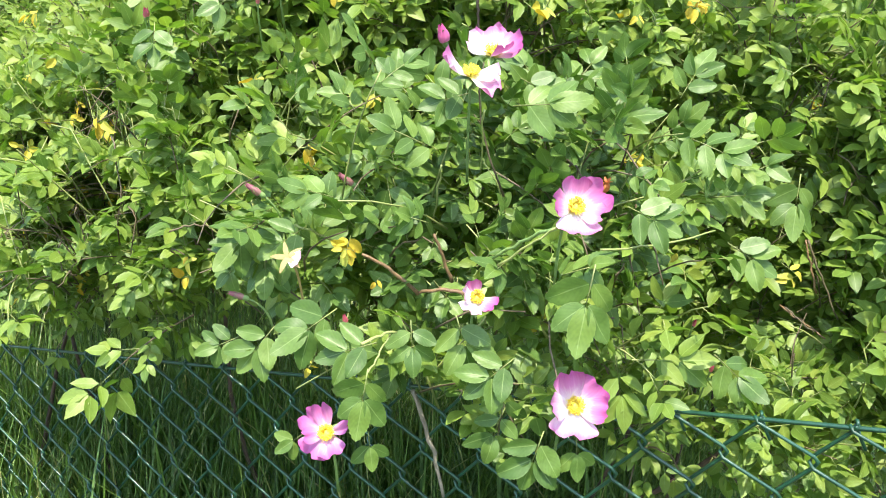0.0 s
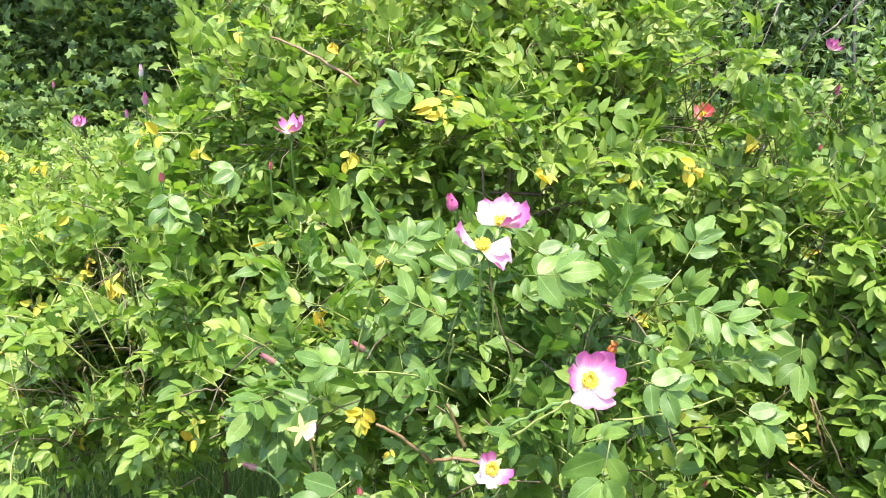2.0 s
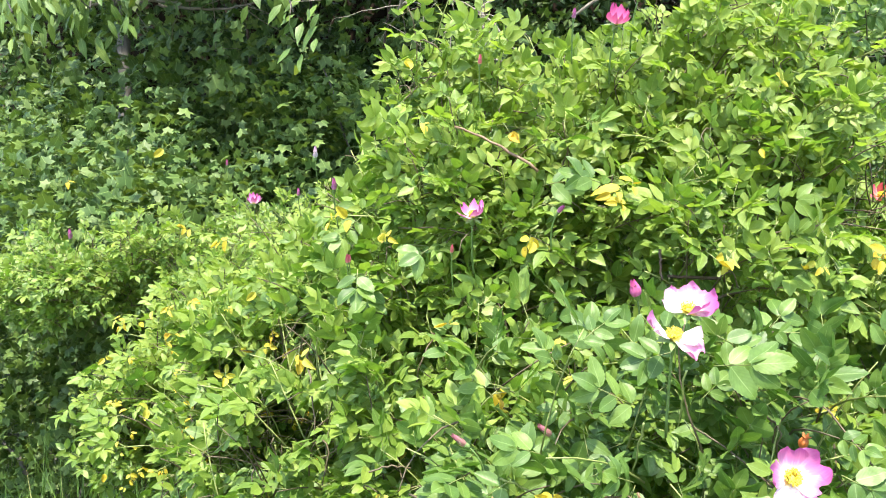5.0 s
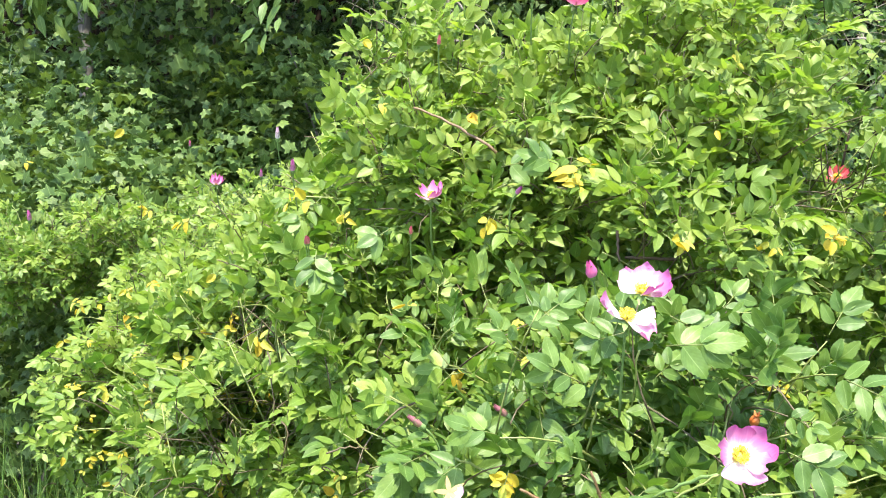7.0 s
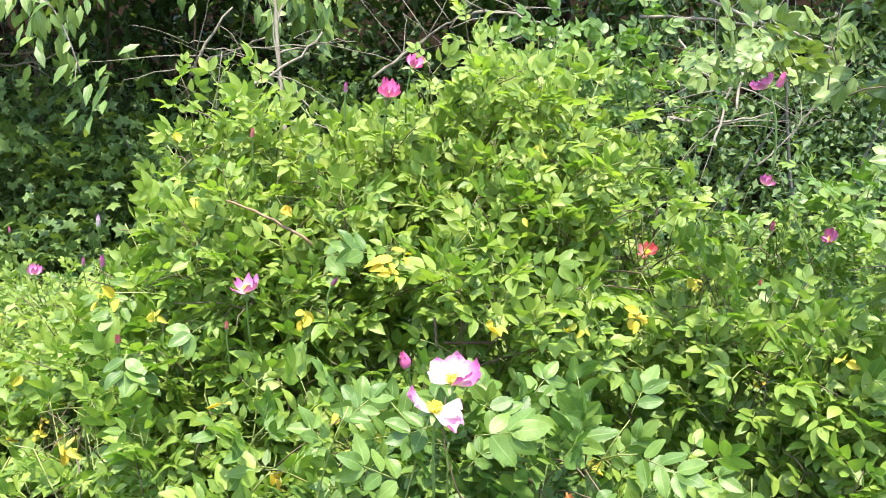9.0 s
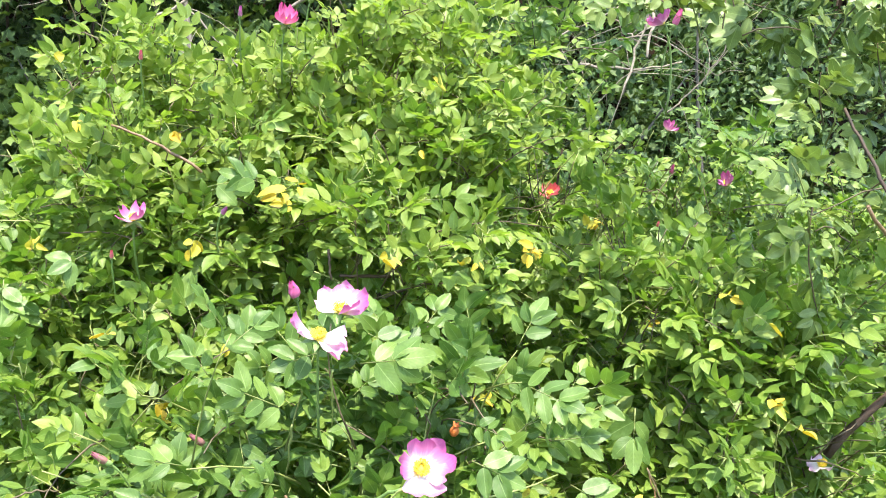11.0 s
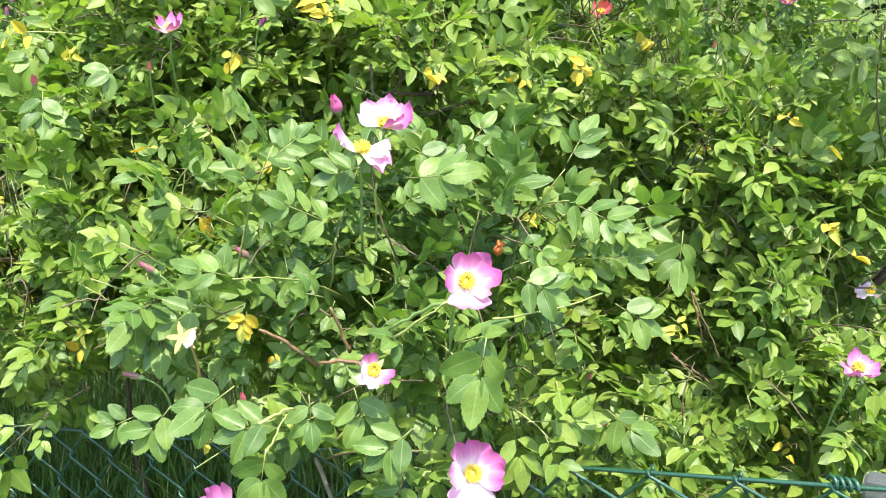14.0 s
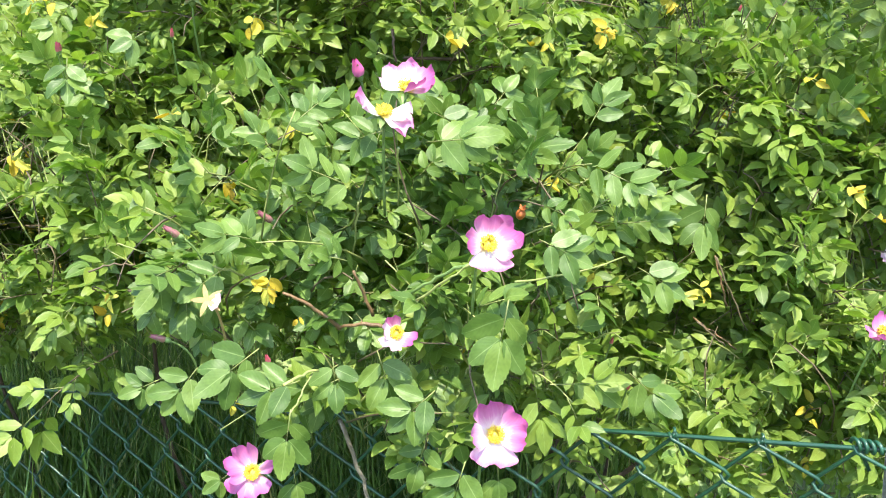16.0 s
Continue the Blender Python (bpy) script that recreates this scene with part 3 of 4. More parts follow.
def spent(bush, p, toward, size=0.03, petal=True, label="spent rose with dry star of sepals"):
    """A flower gone over: a star of dry sepals, brown stamens, at most one petal left."""
    rng = np.random.default_rng(5)
    m = facing(p, toward)
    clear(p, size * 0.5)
    s = Soup()
    v, f = ball(0.0045, 1.3)
    s.add(v - (0, 0, 0.005), f)
    sepals(s, size * 0.55, size * 0.15, 0.25)
    inv = m.to_3x3().inverted()
    line = [tuple(inv @ (Vector(q) - Vector(p))) for q in stalk_to(p, toward, 0.05, 0.04)]
    s.add(*tube(np.array(line) - (0, 0, 0.008), 0.0012, 5))
    top = part("spent_flower", s.mesh("spent_flower", [DRY_SEPAL]), bush, label, m)
    if petal:
        part("petal", petal_mesh(rng, size * 0.48, 0.2, WHITE), top, "last white petal", m @ Matrix.Rotation(-1.9, 4, "Z"))
    return top


def hip(bush, p, size=0.011):
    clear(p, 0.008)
    s = Soup()
    v, f = ball(size / 2, 1.25, 8, 10)
    s.add(v, f)
    sepals(s, size * 0.8, size * 0.25, 0.9, 5, 0, -size * 0.5)
    return part("rose_hip", s.mesh("rose_hip", [HIP]), bush, "small orange rose hip", facing(p, (0.2, -0.5, 0.8)))


def yellow_form(seed, blades):
    """A withering leaf: a few limp, curling blades of uneven size on one stalk."""
    rng = np.random.default_rng(seed)
    s = Soup()
    span = 0.030
    v, f = tube([(0, 0, 0), (0, span * 0.6, -0.001), (0, span, -0.003)], 0.0007, 3)
    s.add(v, f, np.tile((0.5, 0.3), (len(v), 1)), 1)
    for k in range(blades):
        big = rng.uniform(0.55, 1.15)
        v, f, uv = leaflet(0.031 * big, 0.019 * big * rng.uniform(0.75, 1.1), 6, rng, rng.uniform(0.2, 1.1), rng.uniform(-0.2, 0.8))
        turn = Euler((rng.uniform(-0.7, 0.5), rng.uniform(-0.8, 0.8), rng.normal(0, 0.25) + (0, 1.0, -1.0, 0.6)[k])).to_matrix()
        s.add(v @ np.array(turn).T + (0, span * (1 - 0.28 * k), -0.003), f, uv, 0)
    return s


YELLOW_FORMS = [yellow_form(3 + i, k) for i, k in enumerate((3, 2, 1, 3, 4, 2, 3, 1))]
YELLOW_MESHES = [form.mesh("yellow_leaf", [YELLOW_LEAF, GREEN_STEM]) for form in YELLOW_FORMS]
YELLOW_RNG = np.random.default_rng(21)


def yellow(bush, *places, size=0.52):
    """Yellowed leaves hanging among the green ones."""
    for p in places:
        ahead = np.array([YELLOW_RNG.normal(0, 0.7), -0.35, YELLOW_RNG.normal(-0.35, 0.5)])
        turn = frame_of(ahead[None], np.array([[0.15, -0.8, 0.55]]))[0]
        clear(p, -0.010)
        s = size * YELLOW_RNG.uniform(0.8, 1.35)
        at = np.array(p) - turn[:, 1] * 0.035 * s
        part("yellow_leaf", YELLOW_MESHES[YELLOW_RNG.integers(8)], bush, "yellowed leaf", Matrix.LocRotScale(at, Matrix(turn.tolist()), [s] * 3))


def cane(bush, a, b, r=0.004, mat=RED_CANE, sag=0.0, side=0.0, label="", name="cane"):
    """A visible stretch of cane, with small hooked prickles."""
    rng = np.random.default_rng(int(abs(a[0] * 1000 + b[2] * 317)) + 1)
    r *= 0.62
    line = bend(a, b, sag, side, 10, 0.0008, rng)
    for q in line[1::2]:
        clear(q, r - 0.010)
    s = Soup().add(*tube(line, np.linspace(r, r * 0.72, 10), 8))
    for k in range(4):
        q = line[rng.integers(1, 9)]
        d = rng.normal(0, 1, 3)
        d /= np.linalg.norm(d)
        s.add(*tube([q, q + d * r * 1.6, q + d * r * 2.0 - (0, 0, r * 0.8)], [r * 0.4, r * 0.2, 0.0001], 4))
    return part(name, s.mesh(name, [mat]), bush, label)


# ---- ground, with a low bank behind the wire fence ----


def ground_height(x, y):
    s = np.clip((np.asarray(y, float) - 0.8) / 5.0, 0, 1)
    return 0.75 * s * s * (3 - 2 * s) + 0.02 * np.sin(2.1 * np.asarray(x)) * np.cos(1.7 * np.asarray(y))


gx = np.concatenate([[-600, -120, -40], np.linspace(-12, 12, 49), [40, 120, 600]])
gy = np.concatenate([[-600, -120, -40], np.linspace(-10, 14, 49), [40, 120, 600]])
mx, my = np.meshgrid(gx, gy)
mz = np.where((abs(mx) > 12) | (abs(my) > 14), 0.0, ground_height(mx, my))
mz = np.where(my > 14, 0.75, mz)
ground = new("ground", Soup().add(np.stack([mx, my, mz], -1).reshape(-1, 3), quads(len(gy), len(gx)), np.stack([mx, my], -1).reshape(-1, 2)).mesh("ground", [SOIL]))
tagged(ground, "rough grassy earth rising gently behind the wire fence", "ground", "", "structure")

# ---- rose bushes ----
main_bush = thing("rose_bush", (0.05, 1.75, 0.10), "large sunlit dog rose bush hung with pink flowers and yellowing leaves", "rose bush", "rose bushes")
left_bush = thing("rose_bush", (-0.95, 2.05, 0.14), "low spreading rose bush with pale sunlit leaves and yellow ones", "rose bush", "rose bushes")
far_left_bush = thing("rose_bush", (-1.2, 3.0, 0.35), "rose bush with small pink flowers behind the others", "rose bush", "rose bushes")
right_bush = thing("rose_bush", (0.85, 2.3, 0.20), "rose bush with red buds and bright leaves", "rose bush", "rose bushes")
edge_bush = thing("rose_bush", (1.15, 1.35, 0.08), "tall rose bush with matte bluish leaves on thick canes", "rose bush", "rose bushes")

# ---- flowers, buds and yellowed leaves of the large bush ----
FRONT = (0.15, -0.85, 0.45)
flower(main_bush, (0.050, 0.940, 1.566), (0.05, -0.62, 0.75), 0.056, 0.45, PINK, "open rose, pink rim and white heart", shape=((70, 1.0, 0.95, 0.35, WHITE), (10, 1.05, 0.9, 0.30, PALE), (-50, 1.15, 1.0, 0.25, PALE), (-95, 1.05, 0.9, 0.55, PINK), (-150, 0.75, 1.0, 1.15, PINK)))
flower(main_bush, (0.026, 0.850, 1.545), (0.05, -0.50, 0.86), 0.054, 0.40, PALE, "pale half-folded rose beside another", shape=((75, 1.0, 0.45, 0.75, PALE), (100, 0.8, 0.6, 0.6, WHITE), (-105, 1.0, 0.9, 0.15, WHITE), (-135, 1.2, 0.75, -0.15, PALE)))
# PALE lower petals here and on the rose over the wire paint in sunlight
flower(main_bush, (0.109, 0.751, 1.439), (0.18, -0.92, 0.42), 0.048, 0.55, PINK, "cup-shaped pink rose with yellow heart", shape=((-8, 0.95, 1.0, 0.55, PINK), (-62, 1.12, 1.05, 0.45, PINK), (-118, 0.95, 0.8, 0.45, PALE), (176, 1.08, 1.25, 0.30, PALE), (82, 0.95, 0.85, 0.7, PINK)))
flower(main_bush, (0.030, 0.792, 1.351), (0.10, -0.80, 0.55), 0.036, 0.75, PINK, "small half-open pink rose", 0.2, other=WHITE, petals=4)
flower(main_bush, (0.114, 0.757, 1.264), (0.20, -0.90, 0.42), 0.053, 0.45, PINK, "open rose over the fence wire, white at heart", shape=((8, 1.15, 0.80, 0.45, PINK), (-48, 1.05, 1.05, 0.40, PINK), (-108, 1.0, 0.8, 0.5, PINK), (168, 1.10, 1.3, 0.28, PALE), (92, 1.05, 0.75, 0.7, PALE)))
flower(main_bush, (-0.103, 0.772, 1.233), (-0.02, -0.88, 0.48), 0.046, 0.25, ORCHID, "ragged pink rose in front of the wire", shape=((12, 1.10, 0.62, 0.55, ORCHID), (52, 1.15, 0.80, 0.35, ORCHID), (100, 0.85, 0.70, 0.75, ORCHID), (146, 1.10, 1.0, 0.25, ORCHID), (-158, 1.0, 0.95, 0.40, ORCHID), (-78, 1.0, 0.45, 0.85, ORCHID)))
flower(main_bush, (0.543, 0.885, 1.302), (0.05, -0.62, 0.78), 0.042, 0.45, ORCHID, "purplish pink rose in half shade", 0.4)
bud(main_bush, (0.000, 1.004, 1.589), (-0.25, -0.45, 0.85), 0.021, MAGENTA, "bright pink bud half open", 0.32)
bud(main_bush, (-0.181, 0.873, 1.439), (-0.75, -0.25, 0.60), 0.018)
bud(main_bush, (-0.194, 0.840, 1.343), (-0.85, -0.2, 0.35), 0.016, DUSTY)
bud(main_bush, (-0.088, 0.800, 1.330), (-0.1, -0.5, 0.85), 0.012, RED)
bud(main_bush, (-0.097, 0.920, 1.443), (-0.7, -0.3, 0.6), 0.019, DUSTY, "long bud still in its sepals", 0.2)
bud(main_bush, (0.282, 0.920, 1.244), (0.1, -0.5, 0.8), 0.010, RED)
bud(main_bush, (0.284, 1.000, 1.271), (0.1, -0.5, 0.8), 0.010, RED)
spent(main_bush, (-0.139, 0.806, 1.386), (-0.15, -0.85, 0.45), 0.030)
hip(main_bush, (0.173, 0.973, 1.428))
opening(main_bush, (-0.197, 1.150, 1.676), (0.10, -0.45, 0.85), 0.036, PINK, "pink rose half unfurled")
bud(main_bush, (-0.082, 1.105, 1.684), (0.35, -0.6, 0.4), 0.015, PINK)
opening(main_bush, (-0.008, 1.255, 1.950), (0.2, -0.5, 0.85), 0.036, MAGENTA, "bright magenta rose half unfurled")
opening(main_bush, (0.030, 1.318, 2.010), (0.3, -0.5, 0.85), 0.030, MAGENTA, "bright magenta rose half unfurled")
bud(main_bush, (-0.374, 1.190, 1.622), (0.1, -0.5, 0.8), 0.014, RED)
bud(main_bush, (-0.224, 1.150, 1.635), (0.1, -0.5, 0.8), 0.012, RED)
bud(main_bush, (-0.066, 1.215, 1.957), (0.1, -0.5, 0.8), 0.015, PINK)
bud(main_bush, (-0.193, 1.200, 1.894), (0.1, -0.5, 0.8), 0.014, RED)
bud(main_bush, (-0.371, 1.190, 1.622), (0.1, -0.5, 0.8), 0.012, RED)
bud(main_bush, (-0.404, 1.230, 1.728), (0.1, -0.5, 0.8), 0.019, PINK)
yellow(main_bush, (-0.305, 1.225, 1.340), (-0.083, 1.125, 1.512), (-0.065, 1.080, 1.478), (-0.156, 1.075, 1.450), (-0.157, 1.070, 1.437), (-0.305, 1.050, 1.315), (-0.296, 1.050, 1.328))
yellow(main_bush, (0.222, 1.070, 1.447), (0.380, 0.990, 1.322), (-0.092, 0.850, 1.386), (-0.132, 0.860, 1.263), (0.226, 1.105, 1.612), (0.208, 1.105, 1.611), (0.113, 1.035, 1.259))
yellow(main_bush, (-0.090, 0.835, 1.384), (-0.094, 0.830, 1.390), (-0.065, 0.850, 1.352), size=0.4)
yellow(main_bush, (-0.024, 1.125, 1.703), (-0.015, 1.120, 1.692), size=0.95)
yellow(main_bush, (0.007, 1.125, 1.712), (-0.126, 1.110, 1.636), (-0.117, 1.110, 1.643), (-0.299, 1.110, 1.648), (-0.370, 1.160, 1.678), (-0.287, 1.160, 1.880), (-0.146, 1.140, 1.783), (0.111, 1.105, 1.618))
yellow(main_bush, (0.163, 1.135, 1.758), (0.190, 1.155, 1.852), (0.412, 1.235, 1.665), (0.217, 1.105, 1.620), (0.305, 1.120, 1.624), (-0.421, 1.150, 1.487), (-0.257, 1.140, 1.794), (-0.159, 1.075, 1.459))
yellow(main_bush, (-0.308, 1.115, 1.647), (-0.386, 1.170, 1.678), (0.297, 1.115, 1.619), (-0.433, 1.160, 1.483), (-0.569, 1.235, 1.453), (-0.217, 1.090, 1.541), (0.222, 1.075, 1.450), (0.272, 1.050, 1.340))
yellow(main_bush, (0.422, 1.240, 1.662), (0.553, 0.980, 1.532), (0.533, 0.930, 1.446), (-0.139, 1.140, 1.783), (0.312, 1.120, 1.622), (0.117, 1.105, 1.618), (0.549, 1.065, 1.563))
yellow(main_bush, (0.541, 1.055, 1.560), (0.532, 0.930, 1.445), (0.560, 0.925, 1.416), (0.390, 0.985, 1.331), (0.233, 1.075, 1.454), (0.510, 0.980, 1.185), (0.521, 0.980, 1.167), (0.519, 0.980, 1.110))
cane(main_bush, (-0.023, 0.860, 1.339), (-0.075, 0.840, 1.382), 0.0032, RED_CANE, 0.004)
cane(main_bush, (0.025, 0.840, 1.344), (-0.026, 0.860, 1.339), 0.0034, RED_CANE, 0.003)
cane(main_bush, (0.009, 0.860, 1.351), (-0.008, 0.840, 1.401), 0.0030, RED_CANE)
cane(main_bush, (0.049, 0.800, 1.380), (0.096, 0.762, 1.420), 0.0020, GREEN_STEM)
cane(main_bush, (0.14, 0.8, 1.394), (0.259, 0.86, 1.401), 0.0018, GREEN_STEM, -0.004)
cane(main_bush, (0.096, 0.77, 1.418), (0.046, 0.82, 1.382), 0.003, SEPAL, 0.003)
cane(main_bush, (0.039, 0.86, 1.514), (0.038, 0.92, 1.45), 0.0018, GREEN_STEM, 0)
cane(main_bush, (-0.001, 0.86, 1.463), (-0.009, 0.9, 1.406), 0.0018, GREEN_STEM, 0)
cane(main_bush, (-0.137, 0.84, 1.41), (-0.098, 0.87, 1.381), 0.0020, GREEN_STEM, 0.004)
cane(main_bush, (-0.069, 0.75, 1.322), (-0.041, 0.78, 1.324), 0.0026, GREEN_STEM, 0.002)
cane(main_bush, (0.405, 1.0, 1.366), (0.454, 1.02, 1.27), 0.0020, TWIG, 0)
cane(main_bush, (0.385, 1.0, 1.289), (0.419, 1.0, 1.259), 0.0018, TWIG, 0)
cane(main_bush, (-0.007, 0.82, 1.276), (0.039, 0.8, 1.333), 0.0018, GREEN_STEM, 0)
cane(main_bush, (-0.296, 0.98, 1.379), (-0.251, 1.0, 1.381), 0.0018, TWIG, 0.004)
cane(main_bush, (-0.063, 0.740, 1.300), (-0.046, 0.780, 1.322), 0.0016, GREEN_STEM)
cane(main_bush, (-0.032, 0.930, 1.217), (0.001, 0.950, 1.085), 0.0042, DEAD_WOOD, 0.0, 0.006, "pale dead cane behind the wire")
cane(main_bush, (-0.112, 1.140, 1.734), (-0.221, 1.150, 1.795), 0.0034, RED_CANE, 0.006)
cane(main_bush, (0.043, 1.160, 1.635), (0.046, 1.160, 1.595), 0.0032, DARK_CANE)
cane(main_bush, (0.440, 1.050, 1.293), (0.424, 1.055, 1.356), 0.0022, RED_CANE)
cane(main_bush, (0.411, 1.085, 1.270), (0.448, 1.035, 1.242), 0.0022, RED_CANE)
cane(main_bush, (0.127, 1.220, 1.597), (0.057, 1.200, 1.600), 0.004, DARK_CANE)
opening(far_left_bush, (-0.899, 2.30, 1.775), (0.2, -0.6, 0.75), 0.038, PINK, "small pink rose half open")
bud(far_left_bush, (-0.643, 1.98, 1.868), (0.1, -0.4, 0.9), 0.028, WHITE, "white bud")
bud(far_left_bush, (-0.748, 2.200, 1.796), (0.1, -0.4, 0.9), 0.022, PINK)
bud(far_left_bush, (-1.535, 2.50, 1.70), (0.1, -0.4, 0.9), 0.034, PINK)
bud(far_left_bush, (-1.245, 3.000, 1.964), (0.1, -0.4, 0.9), 0.022, MAGENTA)
yellow(far_left_bush, (-1.161, 2.46, 1.715), (-1.534, 2.48, 1.85), (-1.048, 2.200, 1.700), (-0.885, 2.000, 1.665), (-1.206, 2.400, 1.934), size=0.9)
yellow(left_bush, (-0.813, 1.500, 1.354), (-0.864, 1.450, 1.250), (-0.764, 1.420, 1.218), (-0.80, 1.48, 1.36), (-0.494, 1.38, 1.47), (-0.581, 1.400, 1.567), (-0.608, 1.350, 1.432), (-0.486, 1.350, 1.455), (-0.644, 1.350, 1.210))
STRAY = np.random.default_rng(77)
yellow(left_bush, *((x, 1.40 + 0.5 * max(0, -0.62 - x), z) for x, z in zip(STRAY.uniform(-0.92, -0.46, 54), STRAY.uniform(1.20, 1.55, 54))), size=0.38)
opening(right_bush, (0.462, 1.635, 1.735), (0.1, -0.65, 0.75), 0.042, RED, "coral red rose opening")
bud(right_bush, (0.690, 1.60, 1.778), (0.1, -0.45, 0.85), 0.020, MAGENTA)
opening(right_bush, (0.760, 1.52, 1.740), (-0.4, -0.45, 0.6), 0.036, PINK, "pink rose folding up")
opening(right_bush, (0.798, 1.88, 1.889), (0.1, -0.35, 0.9), 0.036, PINK, "small pink rose half open")
bud(right_bush, (0.640, 1.550, 1.674), (0.1, -0.45, 0.85), 0.012, RED)
yellow(right_bush, (0.543, 1.60, 1.675), (0.647, 1.600, 1.495))
flower(edge_bush, (0.450, 1.03, 1.897), (-0.5, -0.3, 0.8), 0.030, 0.9, PINK, "pink rose at a branch tip", 0.5)
bud(edge_bush, (0.478, 1.050, 1.912), (0.3, -0.4, 0.85), 0.022, MAGENTA)
flower(edge_bush, (0.654, 1.055, 1.345), (-0.1, -0.5, 0.85), 0.034, 0.3, WHITE, "whitish rose going over in the shade", 0.5, petals=3)
flower(edge_bush, (0.774, 1.060, 1.395), (-0.2, -0.7, 0.7), 0.044, 0.35, PALE, "lilac-white rose in the shade", 0.5)
cane(edge_bush, (0.676, 1.080, 1.352), (0.776, 1.020, 1.476), 0.010, DARK_CANE, 0.004, 0, "thick dark cut cane")
cane(edge_bush, (1.15, 1.35, 0.06), (1.129, 1.250, 1.542), 0.014, DARK_CANE)
cane(edge_bush, (0.770, 1.020, 1.472), (1.129, 1.250, 1.542), 0.012, DARK_CANE)
cane(edge_bush, (0.647, 0.930, 1.667), (0.765, 0.980, 1.532), 0.0038, RED_CANE)
cane(edge_bush, (0.690, 0.950, 1.675), (0.666, 1.000, 1.790), 0.004, DARK_CANE)


# ---- large leaves that hang in front ----


def spray(bush, p, ahead, size=1.0, form=0, face=(0.1, -0.9, 0.4)):
    """One large compound leaf at p, pointing ahead."""
    turn = frame_of(np.array([ahead], float), np.array([face], float))[0]
    meshes = LEAF_MESHES.setdefault(MATURE_LEAF.name, [one.mesh("leaf", [MATURE_LEAF, GREEN_STEM]) for one in FINE])
    part("leaf", meshes[form], bush, "", Matrix.LocRotScale(p, Matrix(turn.tolist()), [size] * 3))


spray(main_bush, (-0.060, 0.735, 1.318), (-0.18, -0.05, -1.0), 0.86, 1)
spray(main_bush, (-0.065, 0.750, 1.250), (0.10, -0.05, -1.0), 0.62, 6)
spray(main_bush, (-0.123, 0.800, 1.225), (-0.75, -0.1, -0.5), 0.55, 6)
spray(main_bush, (0.128, 0.735, 1.410), (-0.20, -0.15, -1.0), 1.05, 1)
spray(main_bush, (0.091, 0.745, 1.258), (-0.32, -0.05, -1.0), 0.95, 0)
spray(main_bush, (0.116, 0.750, 1.246), (0.05, -0.05, -1.0), 0.7, 6)
spray(main_bush, (0.009, 0.800, 1.346), (0.30, -0.2, -1.0), 0.9, 0)
spray(main_bush, (-0.029, 0.800, 1.341), (0.05, -0.2, -1.0), 0.95, 3)
spray(main_bush, (-0.047, 0.790, 1.315), (-0.9, -0.2, -0.2), 0.9, 0)
spray(main_bush, (-0.084, 0.810, 1.346), (-0.8, -0.3, -0.5), 0.95, 1)
spray(main_bush, (-0.149, 0.830, 1.325), (-0.6, -0.2, -0.7), 0.9, 0)
spray(main_bush, (-0.188, 0.860, 1.300), (-0.95, -0.1, -0.35), 0.85, 3)
spray(main_bush, (0.073, 0.780, 1.308), (-0.8, -0.2, -0.6), 0.9, 0)
spray(main_bush, (0.060, 0.790, 1.267), (-0.3, -0.1, -1.0), 0.85, 2)
spray(main_bush, (0.266, 0.900, 1.276), (0.7, -0.3, -0.6), 0.95, 1)
spray(main_bush, (0.267, 0.880, 1.392), (0.85, -0.3, -0.5), 0.9, 0)
spray(main_bush, (0.392, 1.000, 1.454), (-0.15, -0.3, -1.0), 1.0, 1)
spray(main_bush, (0.052, 0.880, 1.516), (0.95, -0.2, 0.10), 1.0, 1)
spray(main_bush, (0.036, 0.880, 1.532), (-0.9, -0.3, -0.2), 0.8, 0)
spray(main_bush, (0.068, 0.930, 1.548), (0.8, -0.1, -0.4), 0.8, 0)
spray(main_bush, (0.152, 0.800, 1.438), (0.9, -0.3, -0.4), 0.85, 0)
spray(main_bush, (-0.002, 0.870, 1.474), (-0.7, -0.3, 0.4), 0.9, 2)
spray(main_bush, (-0.007, 0.830, 1.411), (-0.5, -0.6, 0.3), 0.8, 3)
spray(main_bush, (-0.118, 0.850, 1.413), (-0.7, -0.4, -0.4), 0.85, 0)
spray(main_bush, (-0.169, 0.870, 1.420), (-0.6, -0.3, -0.7), 0.85, 1)
spray(main_bush, (-0.350, 1.210, 1.600), (0.1, -0.5, -0.8), 0.95, 0)
spray(main_bush, (-0.349, 1.150, 1.618), (0.05, -0.5, -0.8), 0.9, 0)
spray(main_bush, (-0.239, 1.120, 1.640), (-0.5, -0.4, -0.3), 0.85, 6)
spray(main_bush, (-0.118, 1.150, 1.714), (0.9, -0.4, 0.2), 0.9, 1)
spray(main_bush, (-0.025, 1.100, 1.712), (-0.8, -0.4, 0.3), 0.85, 0)


# ---- leaves and canes of the rose bushes ----


def main_face(x, z):
    x, z = np.asarray(x, float), np.asarray(z, float)
    left = np.clip((-0.30 - x) / 0.5, 0, 1)
    right = np.clip((x - 0.28) / 0.25, 0, 1)
    high = np.clip((z - 1.52) / 0.22, 0, 1)
    return 1.12 + 0.33 * (z - 1.4) + 0.30 * left - 0.14 * right * (1 - high) + 0.27 * right * high


